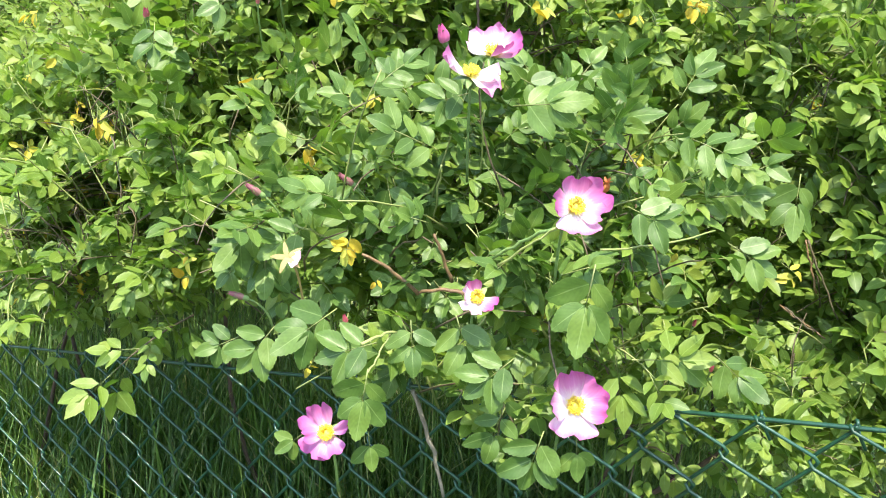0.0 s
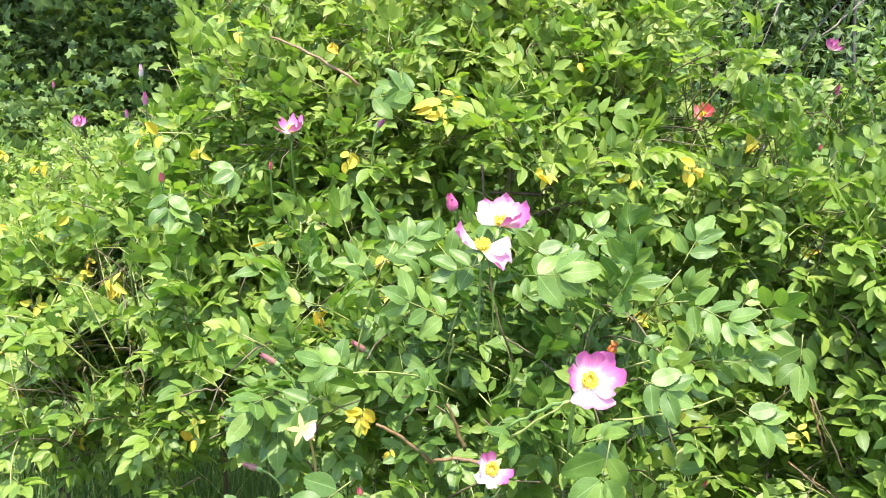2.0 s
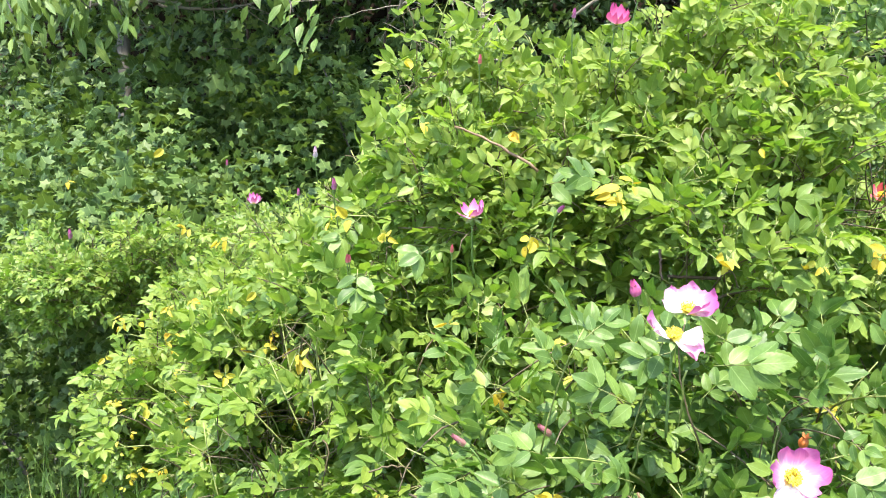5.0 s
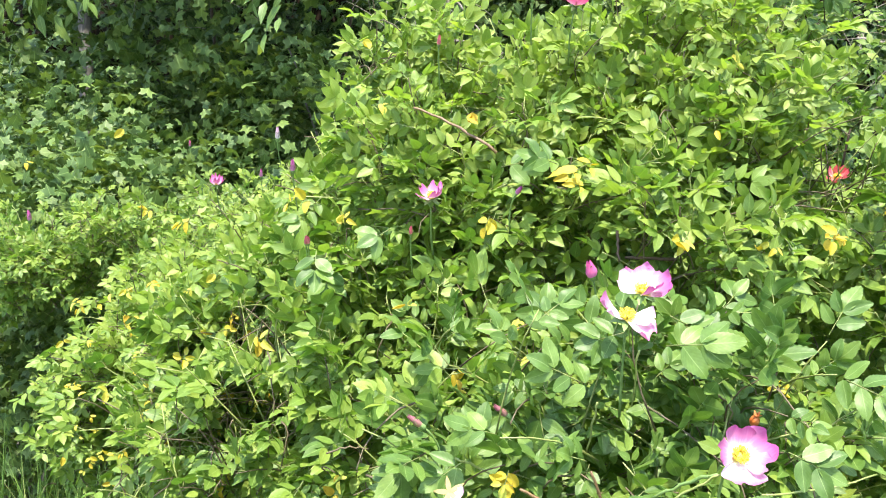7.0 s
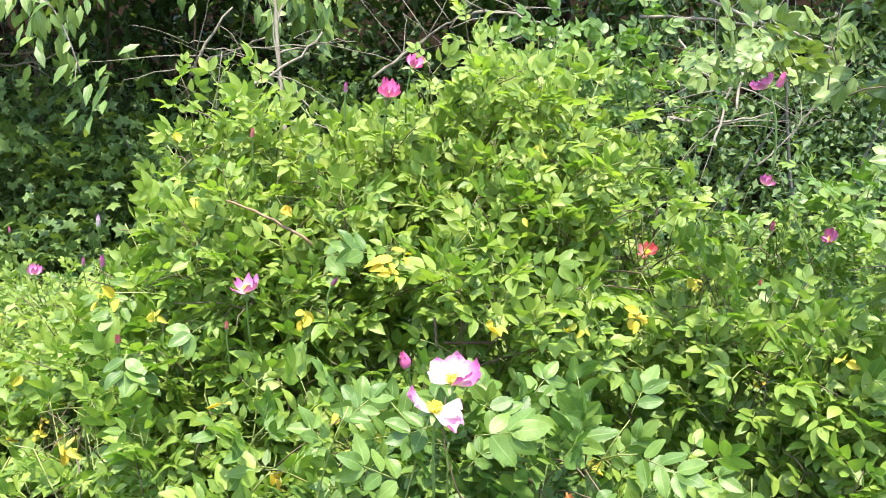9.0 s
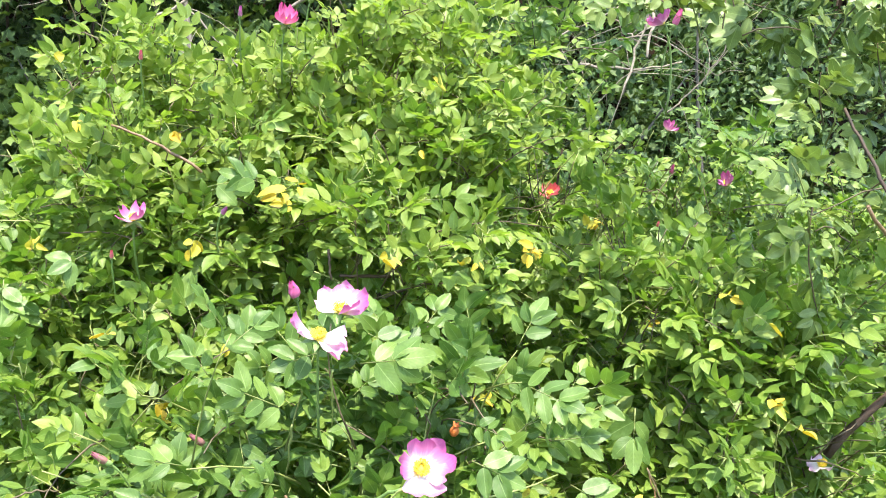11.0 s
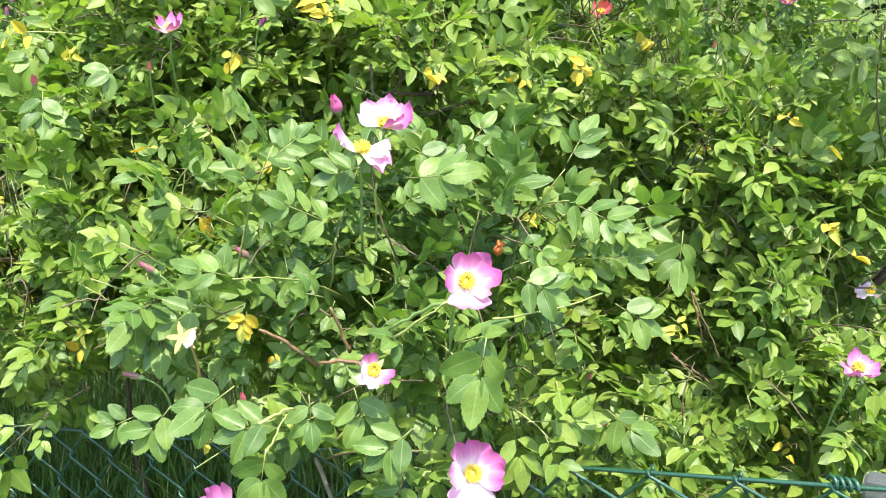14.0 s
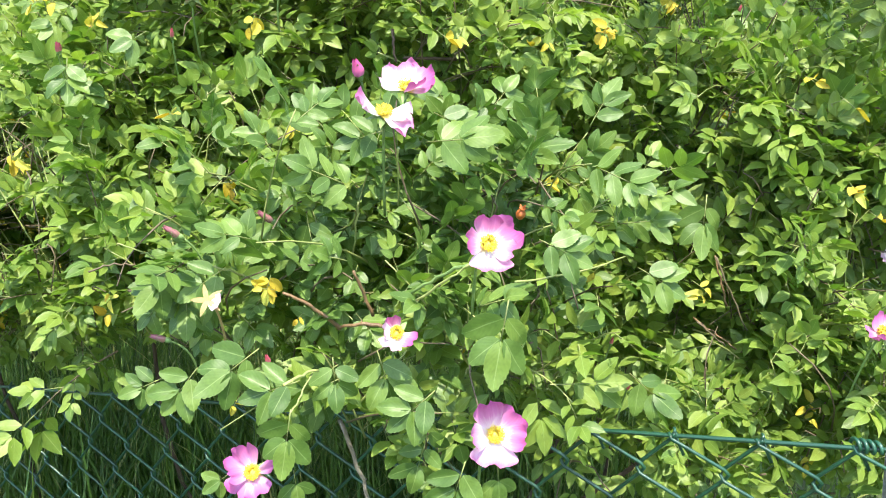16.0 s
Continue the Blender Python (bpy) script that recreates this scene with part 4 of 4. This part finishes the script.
def main_heights(x):
    low = np.interp(x, [-0.75, -0.35, -0.12, 0.0, 0.15, 0.30], [1.21, 1.23, 1.23, 1.17, 1.11, 1.03])
    return low, np.interp(x, [-0.75, -0.55, -0.42, -0.34, -0.27, -0.17, -0.05, 0.06, 0.18, 0.28, 0.35, 0.42, 0.52, 0.75], [1.40, 1.49, 1.70, 1.89, 1.97, 1.88, 1.87, 1.94, 2.04, 2.02, 1.86, 1.70, 1.60, 1.50])


OVERHANG = np.stack([RNG.uniform(-0.22, 0.22, 76), RNG.uniform(0.90, 1.08, 76), RNG.uniform(1.31, 1.47, 76)], 1)
OVERHANG = np.concatenate([OVERHANG, np.stack([RNG.uniform(-0.05, 0.18, 15), RNG.uniform(0.86, 0.95, 15), RNG.uniform(1.18, 1.30, 15)], 1)])
grow(main_bush, 1, main_face, (-0.72, 0.72), main_heights, 1960, near=lambda p: (p[:, 1] < 1.05) & (abs(p[:, 0]) < 0.45), extra=OVERHANG, canes=4, scale=0.90, young=1.78, lump=0.09)


def left_face(x, z):
    return 1.42 + 0.55 * np.clip(-0.62 - np.asarray(x), 0, 2) + 0.25 * (np.asarray(z) - 1.3)


grow(left_bush, 2, left_face, (-1.02, -0.40), lambda x: (np.full_like(x, 1.13), np.interp(x, [-1.02, -0.94, -0.82, -0.6, -0.4], [1.20, 1.36, 1.50, 1.60, 1.58])), 900, near=lambda p: p[:, 1] < 1.45, canes=2, young=1.36, scale=0.70, forms=SMALL)


def far_left_face(x, z):
    return 2.30 + 0.20 * np.clip(-0.9 - np.asarray(x), 0, 3) + 0.3 * (np.asarray(z) - 1.6)


grow(far_left_bush, 3, far_left_face, (-1.75, -0.35), lambda x: (np.interp(x, [-1.7, -1.1, -0.95], [1.42, 1.42, 1.0]), np.interp(x, [-1.75, -1.4, -0.9, -0.35], [1.56, 1.62, 1.74, 1.70])), 800, scale=0.74, canes=4, forms=SMALL, young=1.7)


def right_face(x, z):
    return 1.66 + 0.15 * (np.asarray(z) - 1.6) + 0.1 * np.clip(np.asarray(x) - 0.8, 0, 2)


TALL = np.concatenate([np.stack([RNG.uniform(*a, n), RNG.uniform(1.62, 1.85, n), RNG.uniform(*b, n)], 1) for a, b, n in (((0.20, 0.55), (1.84, 2.12), 60), ((0.52, 0.95), (1.66, 1.82), 30))])
grow(right_bush, 4, right_face, (0.22, 1.55), lambda x: (np.full_like(x, 0.95), np.interp(x, [0.22, 0.5, 0.8, 1.55], [1.92, 1.86, 1.76, 1.68])), 960, forms=SMALL, scale=0.84, canes=6, near=lambda p: (p[:, 1] < 1.66) & (p[:, 2] > 1.3), extra=TALL, lump=0.10)


def edge_face(x, z):
    return 1.02 + 0.10 * (np.asarray(z) - 1.6) + 0.35 * np.clip(0.78 - np.asarray(x), 0, 1)


EDGE_TIPS = np.concatenate([np.stack([RNG.uniform(0.49, 0.62, 9), RNG.uniform(1.06, 1.14, 9), RNG.uniform(1.84, 1.95, 9)], 1), np.stack([RNG.uniform(0.62, 0.72, 7), RNG.uniform(1.00, 1.06, 7), RNG.uniform(1.62, 1.80, 7)], 1)])
grow(edge_bush, 5, edge_face, (0.68, 1.02), lambda x: (np.interp(x, [0.64, 0.76, 1.0], [1.84, 1.66, 1.54]), np.full_like(x, 2.06)), 36, near=lambda p: p[:, 1] < 1.15, leaf=SHADE_LEAF, canes=0, extra=EDGE_TIPS, depth=0.10, set_back=0.0, scale=1.02, lump=0.16, lean=np.array([-0.35, -0.55, 0.65]), show=(0.08, -0.08, 0.05))

# ---- chain-link fence ----
A, ALONG = np.array([0.233, 0.878, 1.2166]), np.array([0.808, -0.575, 0.1225])
PITCH, ROW = 0.085, 0.0385
DOWN = np.array([0.22, -0.157, -1.0])
fence = thing("wire_fence", (0.45, 0.75, 0.0), "green plastic-coated chain-link fence with straining wire on top", "fence")


def mesh_wire(i, way, rows=30):
    """One zigzag wire from the top wire to the ground, hooked into its neighbours at every bend; way: the side of its first bend."""
    pts = []
    for j in range(rows + 1):
        p = A + ALONG * PITCH * (i + (0.5 * way if j % 2 else 0.0)) + DOWN * ROW * j
        hook = (1 if j % 2 else -1) * way
        q = np.array([0.5, 0.85, 0]) * 0.0024 * hook
        pts += [p + (0, 0, 0.006) - q, p + ALONG * 0.004 * hook, p - (0, 0, 0.006) + q]
    return part("mesh_wire", Soup().add(*tube(np.array(pts[1:]), 0.0020, 6)).mesh("mesh_wire", [GREEN_PLASTIC]), fence)


for i in range(-20, 8):
    mesh_wire(i, 1)
    mesh_wire(i, -1)
ends = [A + ALONG * PITCH * s for s in (-20.5, 8.5)]
part("straining_wire", Soup().add(*tube(bend(ends[0], ends[1], -0.004, 0, 24), 0.0023, 8)).mesh("straining_wire", [GREEN_PLASTIC]), fence, "taut green top wire")
for i in range(-20, 9):
    a = np.linspace(0, 4.9, 14)
    c = A + ALONG * PITCH * i
    ring = np.stack([c[0] + 0.003 * a / 5 + 0.0040 * 0.5 * np.cos(a), c[1] + 0.0042 * np.cos(a + 1.2), c[2] + 0.0042 * np.sin(a + 1.2)], 1)
    ring = np.concatenate([ring, [ring[-1] + (0.004, -0.002, -0.012), ring[-1] + (0.009, -0.004, -0.024)]])
    part("wire_tie", Soup().add(*tube(ring, 0.0017, 6)).mesh("wire_tie", [GREEN_PLASTIC]), fence)
a = np.linspace(0, 2 * np.pi * 3.6, 64)
c = A + ALONG * 0.262
coil = np.stack([c[0] + ALONG[0] * 0.006 * (a / 6.28 - 1.8), c[1] + ALONG[1] * 0.006 * (a / 6.28 - 1.8) + 0.0052 * np.cos(a), c[2] + 0.0052 * np.sin(a)], 1)
part("wire_coil", Soup().add(*tube(coil, 0.0019, 6)).mesh("wire_coil", [GREEN_PLASTIC]), fence, "wire wound four times round the top wire")
bm = bmesh.new()
bmesh.ops.create_cube(bm, size=1)
bmesh.ops.scale(bm, vec=(0.040, 0.034, 1.255), verts=bm.verts)
bmesh.ops.bevel(bm, geom=bm.edges[:], offset=0.003, segments=2, affect="EDGES")
me = bpy.data.meshes.new("post")
bm.to_mesh(me)
bm.free()
me.materials.append(POST_GREY)
part("post", me, fence, "grey metal post", Matrix.Translation((0.487, 0.727, 0.6225)) @ Matrix.Rotation(-0.62, 4, "Z"))

# ---- tall grass behind the fence ----


def grass(name, label, n, span, far, tall, seed):
    rng = np.random.default_rng(seed)
    x, y = rng.uniform(*span, n), rng.uniform(*far, n)
    z = ground_height(x, y)
    h = rng.uniform(*tall, n) * (0.8 + 0.4 * rng.uniform(0, 1, n) ** 2)
    lean, a = 0.05 + 0.85 * rng.uniform(0, 1, n) ** 1.8, rng.uniform(0, 6.28, n)
    w = 0.0012 + 0.0035 * rng.uniform(0, 1, n) ** 2.5
    t = np.array([0, 0.35, 0.65, 0.88, 1.0])
    curve = t**2.2
    mid = np.stack([x[:, None] + (np.cos(a) * lean * h)[:, None] * curve, y[:, None] + (np.sin(a) * lean * h)[:, None] * curve, z[:, None] + h[:, None] * (t - 0.22 * lean[:, None] * curve)], -1)
    side = np.stack([-np.sin(a), np.cos(a), 0 * a], -1)
    wide = w[:, None] * (1 - t**3)[None] + 0.0003
    v = np.concatenate([mid + side[:, None] * wide[..., None], mid - side[:, None] * wide[..., None]], 1)
    k = 5
    tri = np.array([q for i in range(k - 1) for q in ((i, i + 1, k + i), (i + 1, k + i + 1, k + i))])
    f = tri[None] + (np.arange(n) * 2 * k)[:, None, None]
    uv = np.tile(np.stack([np.r_[np.zeros(k), np.ones(k)], np.r_[t, t]], 1), (n, 1))
    ob = new(name, Soup().add(v.reshape(-1, 3), f.reshape(-1, 3), uv).mesh(name, [GRASS]))
    return tagged(ob, label, "grass", "", "stuff")


grass("tall_grass", "tall uncut meadow grass standing behind the wire fence", 14000, (-1.5, 0.75), (1.15, 2.6), (0.50, 1.00), 31)
grass("far_grass", "rough grass among the bushes", 5000, (-3.5, 2.5), (2.2, 5.0), (0.3, 0.8), 32)

# ---- shrubs behind ----


def shrub(name, label, category, seed, base, n, centre, reach, forms, mat, lean=(0.1, -0.5, 0.5), size=(0.8, 1.2), stems=6, shell=0.55, branch=BARK, face=(0.1, -0.4, 0.8)):
    """A leafy shrub: stems from its base and leaves clustered in lumps through an egg-shaped crown."""
    rng = np.random.default_rng(seed)
    ob = thing(name, base, label, category)
    d = rng.normal(0, 1, (n // 9, 3))
    d /= np.linalg.norm(d, axis=1, keepdims=True)
    r = shell + (1 - shell) * rng.uniform(0, 1, (n // 9, 1)) + 0.16 * np.array([noise.noise(Vector(q) * 2.3 + Vector((seed, 0, 0))) for q in d])[:, None]
    feet = np.array(centre) + d * r * np.array(reach)
    feet = feet[feet[:, 2] > ground_height(feet[:, 0], feet[:, 1]) + 0.05]
    at = np.repeat(feet, 9, 0) + rng.normal(0, 0.055, (len(feet) * 9, 3))
    ahead = np.array(lean) + rng.normal(0, 0.6, at.shape)
    turns = frame_of(ahead, np.array(face) + rng.normal(0, 0.35, at.shape))
    s = Soup()
    strew(s, forms, at, turns, rng.uniform(*size, len(at)), rng.integers(0, len(forms), len(at)))
    part("foliage", s.mesh("foliage", [mat, GREEN_STEM]), ob, "", None, "stuff")
    for i in range(stems):
        tip = feet[rng.integers(len(feet))]
        line = bend(np.array(base) + (rng.normal(0, 0.1), rng.normal(0, 0.1), 0), tip, 0.15, rng.normal(0, 0.15), 10, 0.01, rng)
        part("stem", Soup().add(*tube(line, np.linspace(0.014, 0.003, 10), 6)).mesh("stem", [branch]), ob)
    return ob


shrub("currant_bush", "low currant-like bush with small lobed leaves", "bush", 41, (-2.0, 3.2, 0.45), 10000, (-1.85, 3.25, 1.35), (1.25, 0.75, 0.82), CURRANT, CURRANT_LEAF)
shrub("currant_bush", "tall currant-like bush with lobed leaves", "bush", 43, (-3.0, 3.9, 0.55), 5000, (-2.9, 3.9, 1.55), (1.1, 0.7, 0.95), CURRANT, CURRANT_LEAF)
shrub("currant_bush", "low currant-like bush in deep shade", "bush", 42, (-0.6, 4.2, 0.60), 6500, (-0.8, 4.2, 1.75), (1.2, 0.7, 1.15), CURRANT, CURRANT_LEAF, size=(1.0, 1.6), shell=0.3)
shrub("currant_bush", "tall currant-like bush in the shade of the trees", "bush", 44, (-1.9, 4.3, 0.60), 6500, (-1.9, 4.3, 1.85), (1.0, 0.6, 1.15), CURRANT, CURRANT_LEAF, size=(1.0, 1.6), shell=0.3)
# tops are raised out of view so that they shade the boards behind
for i, (hx, hy, hz, w) in enumerate(((-5.2, 6.6, 2.2, 1.5), (-3.2, 6.8, 2.4, 1.5), (-1.2, 6.6, 2.3, 1.4), (0.7, 6.6, 2.3, 1.3), (2.5, 6.4, 2.2, 1.4), (4.4, 6.6, 2.3, 1.5), (6.3, 6.4, 2.3, 1.5))):
    shrub("hedge_shrub", "dense dark green shrub of a tall hedge", "shrub", 50 + i, (hx, hy, 0.75), 8000, (hx, hy, hz), (w, 0.9, 2.7), BROAD, HEDGE_LEAF, size=(1.0, 1.8), shell=0.6, branch=DARK_CANE)
# crowns above the view, added to keep the sun off the background
for i, (hx, hy, hz, w) in enumerate(((-4.4, 6.2, 4.9, 1.9), (-1.8, 5.8, 4.8, 1.9), (0.9, 5.6, 4.8, 1.9), (3.4, 5.8, 4.9, 1.9), (-1.7, 4.5, 4.7, 1.5), (-4.5, 7.3, 5.0, 2.0), (-1.5, 7.3, 5.0, 2.0), (1.5, 7.3, 5.0, 2.0), (4.5, 7.3, 5.0, 2.0))):
    shrub("shade_tree", "leafy tree added above the view to shade the hedge", "tree", 80 + i, (hx, hy + 0.4, 0.75), 3800, (hx, hy, hz), (w, 1.5 if hy < 7 else 0.7, 1.2), BROAD, HEDGE_LEAF, size=(1.5, 2.3), shell=0.3, stems=2, branch=DARK_CANE)
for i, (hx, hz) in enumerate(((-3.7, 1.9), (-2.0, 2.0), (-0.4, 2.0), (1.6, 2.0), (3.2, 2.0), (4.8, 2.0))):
    shrub("thicket_shrub", "leafy shrub by the hedge, its leaf colour darkened as if shaded", "shrub", 95 + i, (hx, 5.4, 0.75), 8000, (hx, 5.4, hz), (1.2, 0.5, 1.7), BROAD, DIMMED_HEDGE_LEAF, size=(0.7, 1.2), shell=0.4, branch=DARK_CANE, stems=3)
# the shade on this one, too, is in its darkened leaf colour
shrub("elder_shrub", "thicket of small bluish leaves under dead sticks", "shrub", 61, (1.6, 3.3, 0.5), 5000, (1.35, 3.35, 1.75), (1.2, 0.6, 1.25), BROAD, DIMMED_HEDGE_LEAF, size=(0.35, 0.62))

# ---- tree with hanging leaves ----
tree = thing("cherry_tree", (-2.55, 4.9, 0.66), "slender grey cherry tree with drooping fresh leaves", "tree")
trunk = bend((-2.55, 4.9, 0.62), (-2.75, 4.95, 4.6), 0, 0.06, 14, 0.01, np.random.default_rng(70))
part("trunk", Soup().add(*tube(trunk, np.linspace(0.052, 0.03, 14), 10)).mesh("trunk", [BARK]), tree, "grey slender trunk")
rng = np.random.default_rng(71)
hang = []
# the higher tips lie out of view, added to shade the shrubs behind
for k, tip in enumerate(((-1.95, 3.35, 2.62), (-2.3, 3.1, 2.75), (-1.15, 3.0, 2.74), (-0.55, 2.9, 2.76), (-0.25, 3.1, 2.75), (-3.6, 4.0, 3.2), (-1.6, 4.6, 3.9), (-3.2, 5.6, 4.2), (-2.2, 5.8, 4.6), (-0.9, 4.2, 3.6), (0.3, 4.0, 3.6), (-0.6, 3.3, 3.5), (0.6, 3.2, 3.6), (1.4, 3.6, 3.7), (-1.6, 3.6, 3.8), (2.2, 4.2, 3.9), (0.8, 4.8, 4.2), (-0.4, 5.0, 4.3))):
    line = bend(trunk[8 + k % 5], tip, 0.35, rng.normal(0, 0.15), 14, 0.015, rng)
    part("limb", Soup().add(*tube(line, np.linspace(0.024, 0.004, 14), 7)).mesh("limb", [BARK]), tree)
    hang.append(line[6:])
    for j in range(5):
        q = line[rng.integers(6, 14)]
        hang.append(bend(q, q + (rng.normal(0, 0.30), rng.normal(-0.05, 0.25), rng.uniform(-0.30, 0.10)), 0.05, 0, 6))
# unseen limbs overhead, added to shade the left hollow and the right thicket
for x, y, z in ((-1.8, 3.3, 3.3), (-1.2, 3.2, 3.25), (-0.6, 3.3, 3.3), (-1.5, 3.8, 3.5), (-0.9, 3.7, 3.45), (-2.2, 3.6, 3.4), (-0.3, 3.6, 3.4), (1.2, 2.7, 3.3), (1.7, 2.8, 3.35), (1.4, 3.1, 3.5), (0.9, 2.9, 3.35), (2.1, 3.1, 3.5)):
    line = bend(trunk[10], (x, y, z), 0.30, rng.normal(0, 0.15), 14, 0.015, rng)
    part("limb", Soup().add(*tube(line, np.linspace(0.022, 0.004, 14), 7)).mesh("limb", [BARK]), tree)
    for j in range(8):
        q = line[13 - j % 3]
        hang.append(bend(q, q + (rng.normal(0, 0.35), rng.normal(0, 0.30), rng.uniform(-0.12, 0.15)), 0.05, 0, 6))
at = np.concatenate([l[rng.integers(0, len(l), 80)] + rng.normal(0, 0.075, (80, 3)) for l in hang])
turns = frame_of(np.array([0, -0.15, -0.9]) + rng.normal(0, 0.45, at.shape), np.array([0.1, -0.9, 0.4]) + rng.normal(0, 0.4, at.shape))
s = Soup()
strew(s, CHERRY, at, turns, rng.uniform(0.65, 1.0, len(at)), rng.integers(0, 3, len(at)))
for l in hang:
    s.add(*tube(l, 0.003, 4), None, 1)
part("crown", s.mesh("crown", [CHERRY_LEAF, BARK]), tree, "drooping pointed leaves", None, "stuff")

# ---- dead sticks ----


def dead_branch(a, b, r, seed, twigs=6):
    """A bare grey stick with forked side twigs."""
    rng = np.random.default_rng(seed)
    line = bend(a, b, rng.normal(0, 0.02), rng.normal(0, 0.02), 12, 0.004, rng)
    ob = new("dead_branch", Soup().add(*tube(line, np.linspace(r, r * 0.5, 12), 7)).mesh("dead_branch", [DEAD_WOOD]))
    tagged(ob, "bare pale dead branch lodged in the thicket", "branch", "dead branches")
    for k in range(twigs):
        q = line[rng.integers(1, 11)]
        e = q + rng.normal(0, 0.16, 3) * (1, 0.6, 1)
        side = Soup().add(*tube(bend(q, e, 0.008, 0.006, 6, 0.003, rng), np.linspace(r * 0.36, r * 0.13, 6), 5))
        m = e + rng.normal(0, 0.09, 3)
        side.add(*tube(bend(e, m, 0.01, 0, 5), np.linspace(r * 0.2, r * 0.1, 5), 4))
        part("twig", side.mesh("twig", [DEAD_WOOD]), ob)
    return ob


dead_branch((1.171, 2.700, 2.595), (1.030, 2.600, 2.213), 0.008, 1)
dead_branch((1.047, 3.000, 2.705), (1.493, 2.900, 2.476), 0.007, 2)
dead_branch((0.868, 3.000, 2.631), (1.497, 3.100, 2.577), 0.006, 3)
dead_branch((0.933, 2.800, 2.489), (1.047, 2.700, 2.279), 0.004, 4)
dead_branch((0.882, 2.800, 2.236), (1.183, 2.700, 2.223), 0.005, 5)
dead_branch((0.279, 2.900, 2.613), (0.536, 2.800, 2.518), 0.006, 6)
dead_branch((-0.46, 2.80, 2.36), (-0.20, 2.75, 2.52), 0.006, 10, 8)
dead_branch((-0.33, 2.95, 1.90), (-0.37, 2.95, 2.75), 0.011, 11, 8)
dead_branch((-0.62, 2.85, 2.42), (-0.48, 2.80, 2.62), 0.006, 12, 7)
dead_branch((-0.05, 2.85, 2.40), (0.24, 2.70, 2.56), 0.005, 13, 8)
dead_branch((0.95, 2.60, 2.10), (1.05, 2.55, 2.42), 0.004, 14, 6)
dead_branch((1.10, 2.65, 2.05), (1.32, 2.60, 2.30), 0.003, 15, 6)
dead_branch((0.70, 2.60, 2.25), (0.98, 2.55, 2.38), 0.003, 16, 5)
dead_branch((-0.747, 3.600, 2.665), (-0.474, 3.600, 2.773), 0.007, 7)
dead_branch((-2.061, 4.200, 2.880), (-1.518, 4.200, 2.900), 0.008, 8)
dead_branch((-2.800, 4.300, 2.934), (-1.654, 4.400, 2.971), 0.009, 9)

# ---- board fence that closes the garden behind, near black in place of shade ----
board_fence = thing("board_fence", (0, 8.4, 0.75), "upright board fence behind the hedge, darkened in place of shade", "fence")
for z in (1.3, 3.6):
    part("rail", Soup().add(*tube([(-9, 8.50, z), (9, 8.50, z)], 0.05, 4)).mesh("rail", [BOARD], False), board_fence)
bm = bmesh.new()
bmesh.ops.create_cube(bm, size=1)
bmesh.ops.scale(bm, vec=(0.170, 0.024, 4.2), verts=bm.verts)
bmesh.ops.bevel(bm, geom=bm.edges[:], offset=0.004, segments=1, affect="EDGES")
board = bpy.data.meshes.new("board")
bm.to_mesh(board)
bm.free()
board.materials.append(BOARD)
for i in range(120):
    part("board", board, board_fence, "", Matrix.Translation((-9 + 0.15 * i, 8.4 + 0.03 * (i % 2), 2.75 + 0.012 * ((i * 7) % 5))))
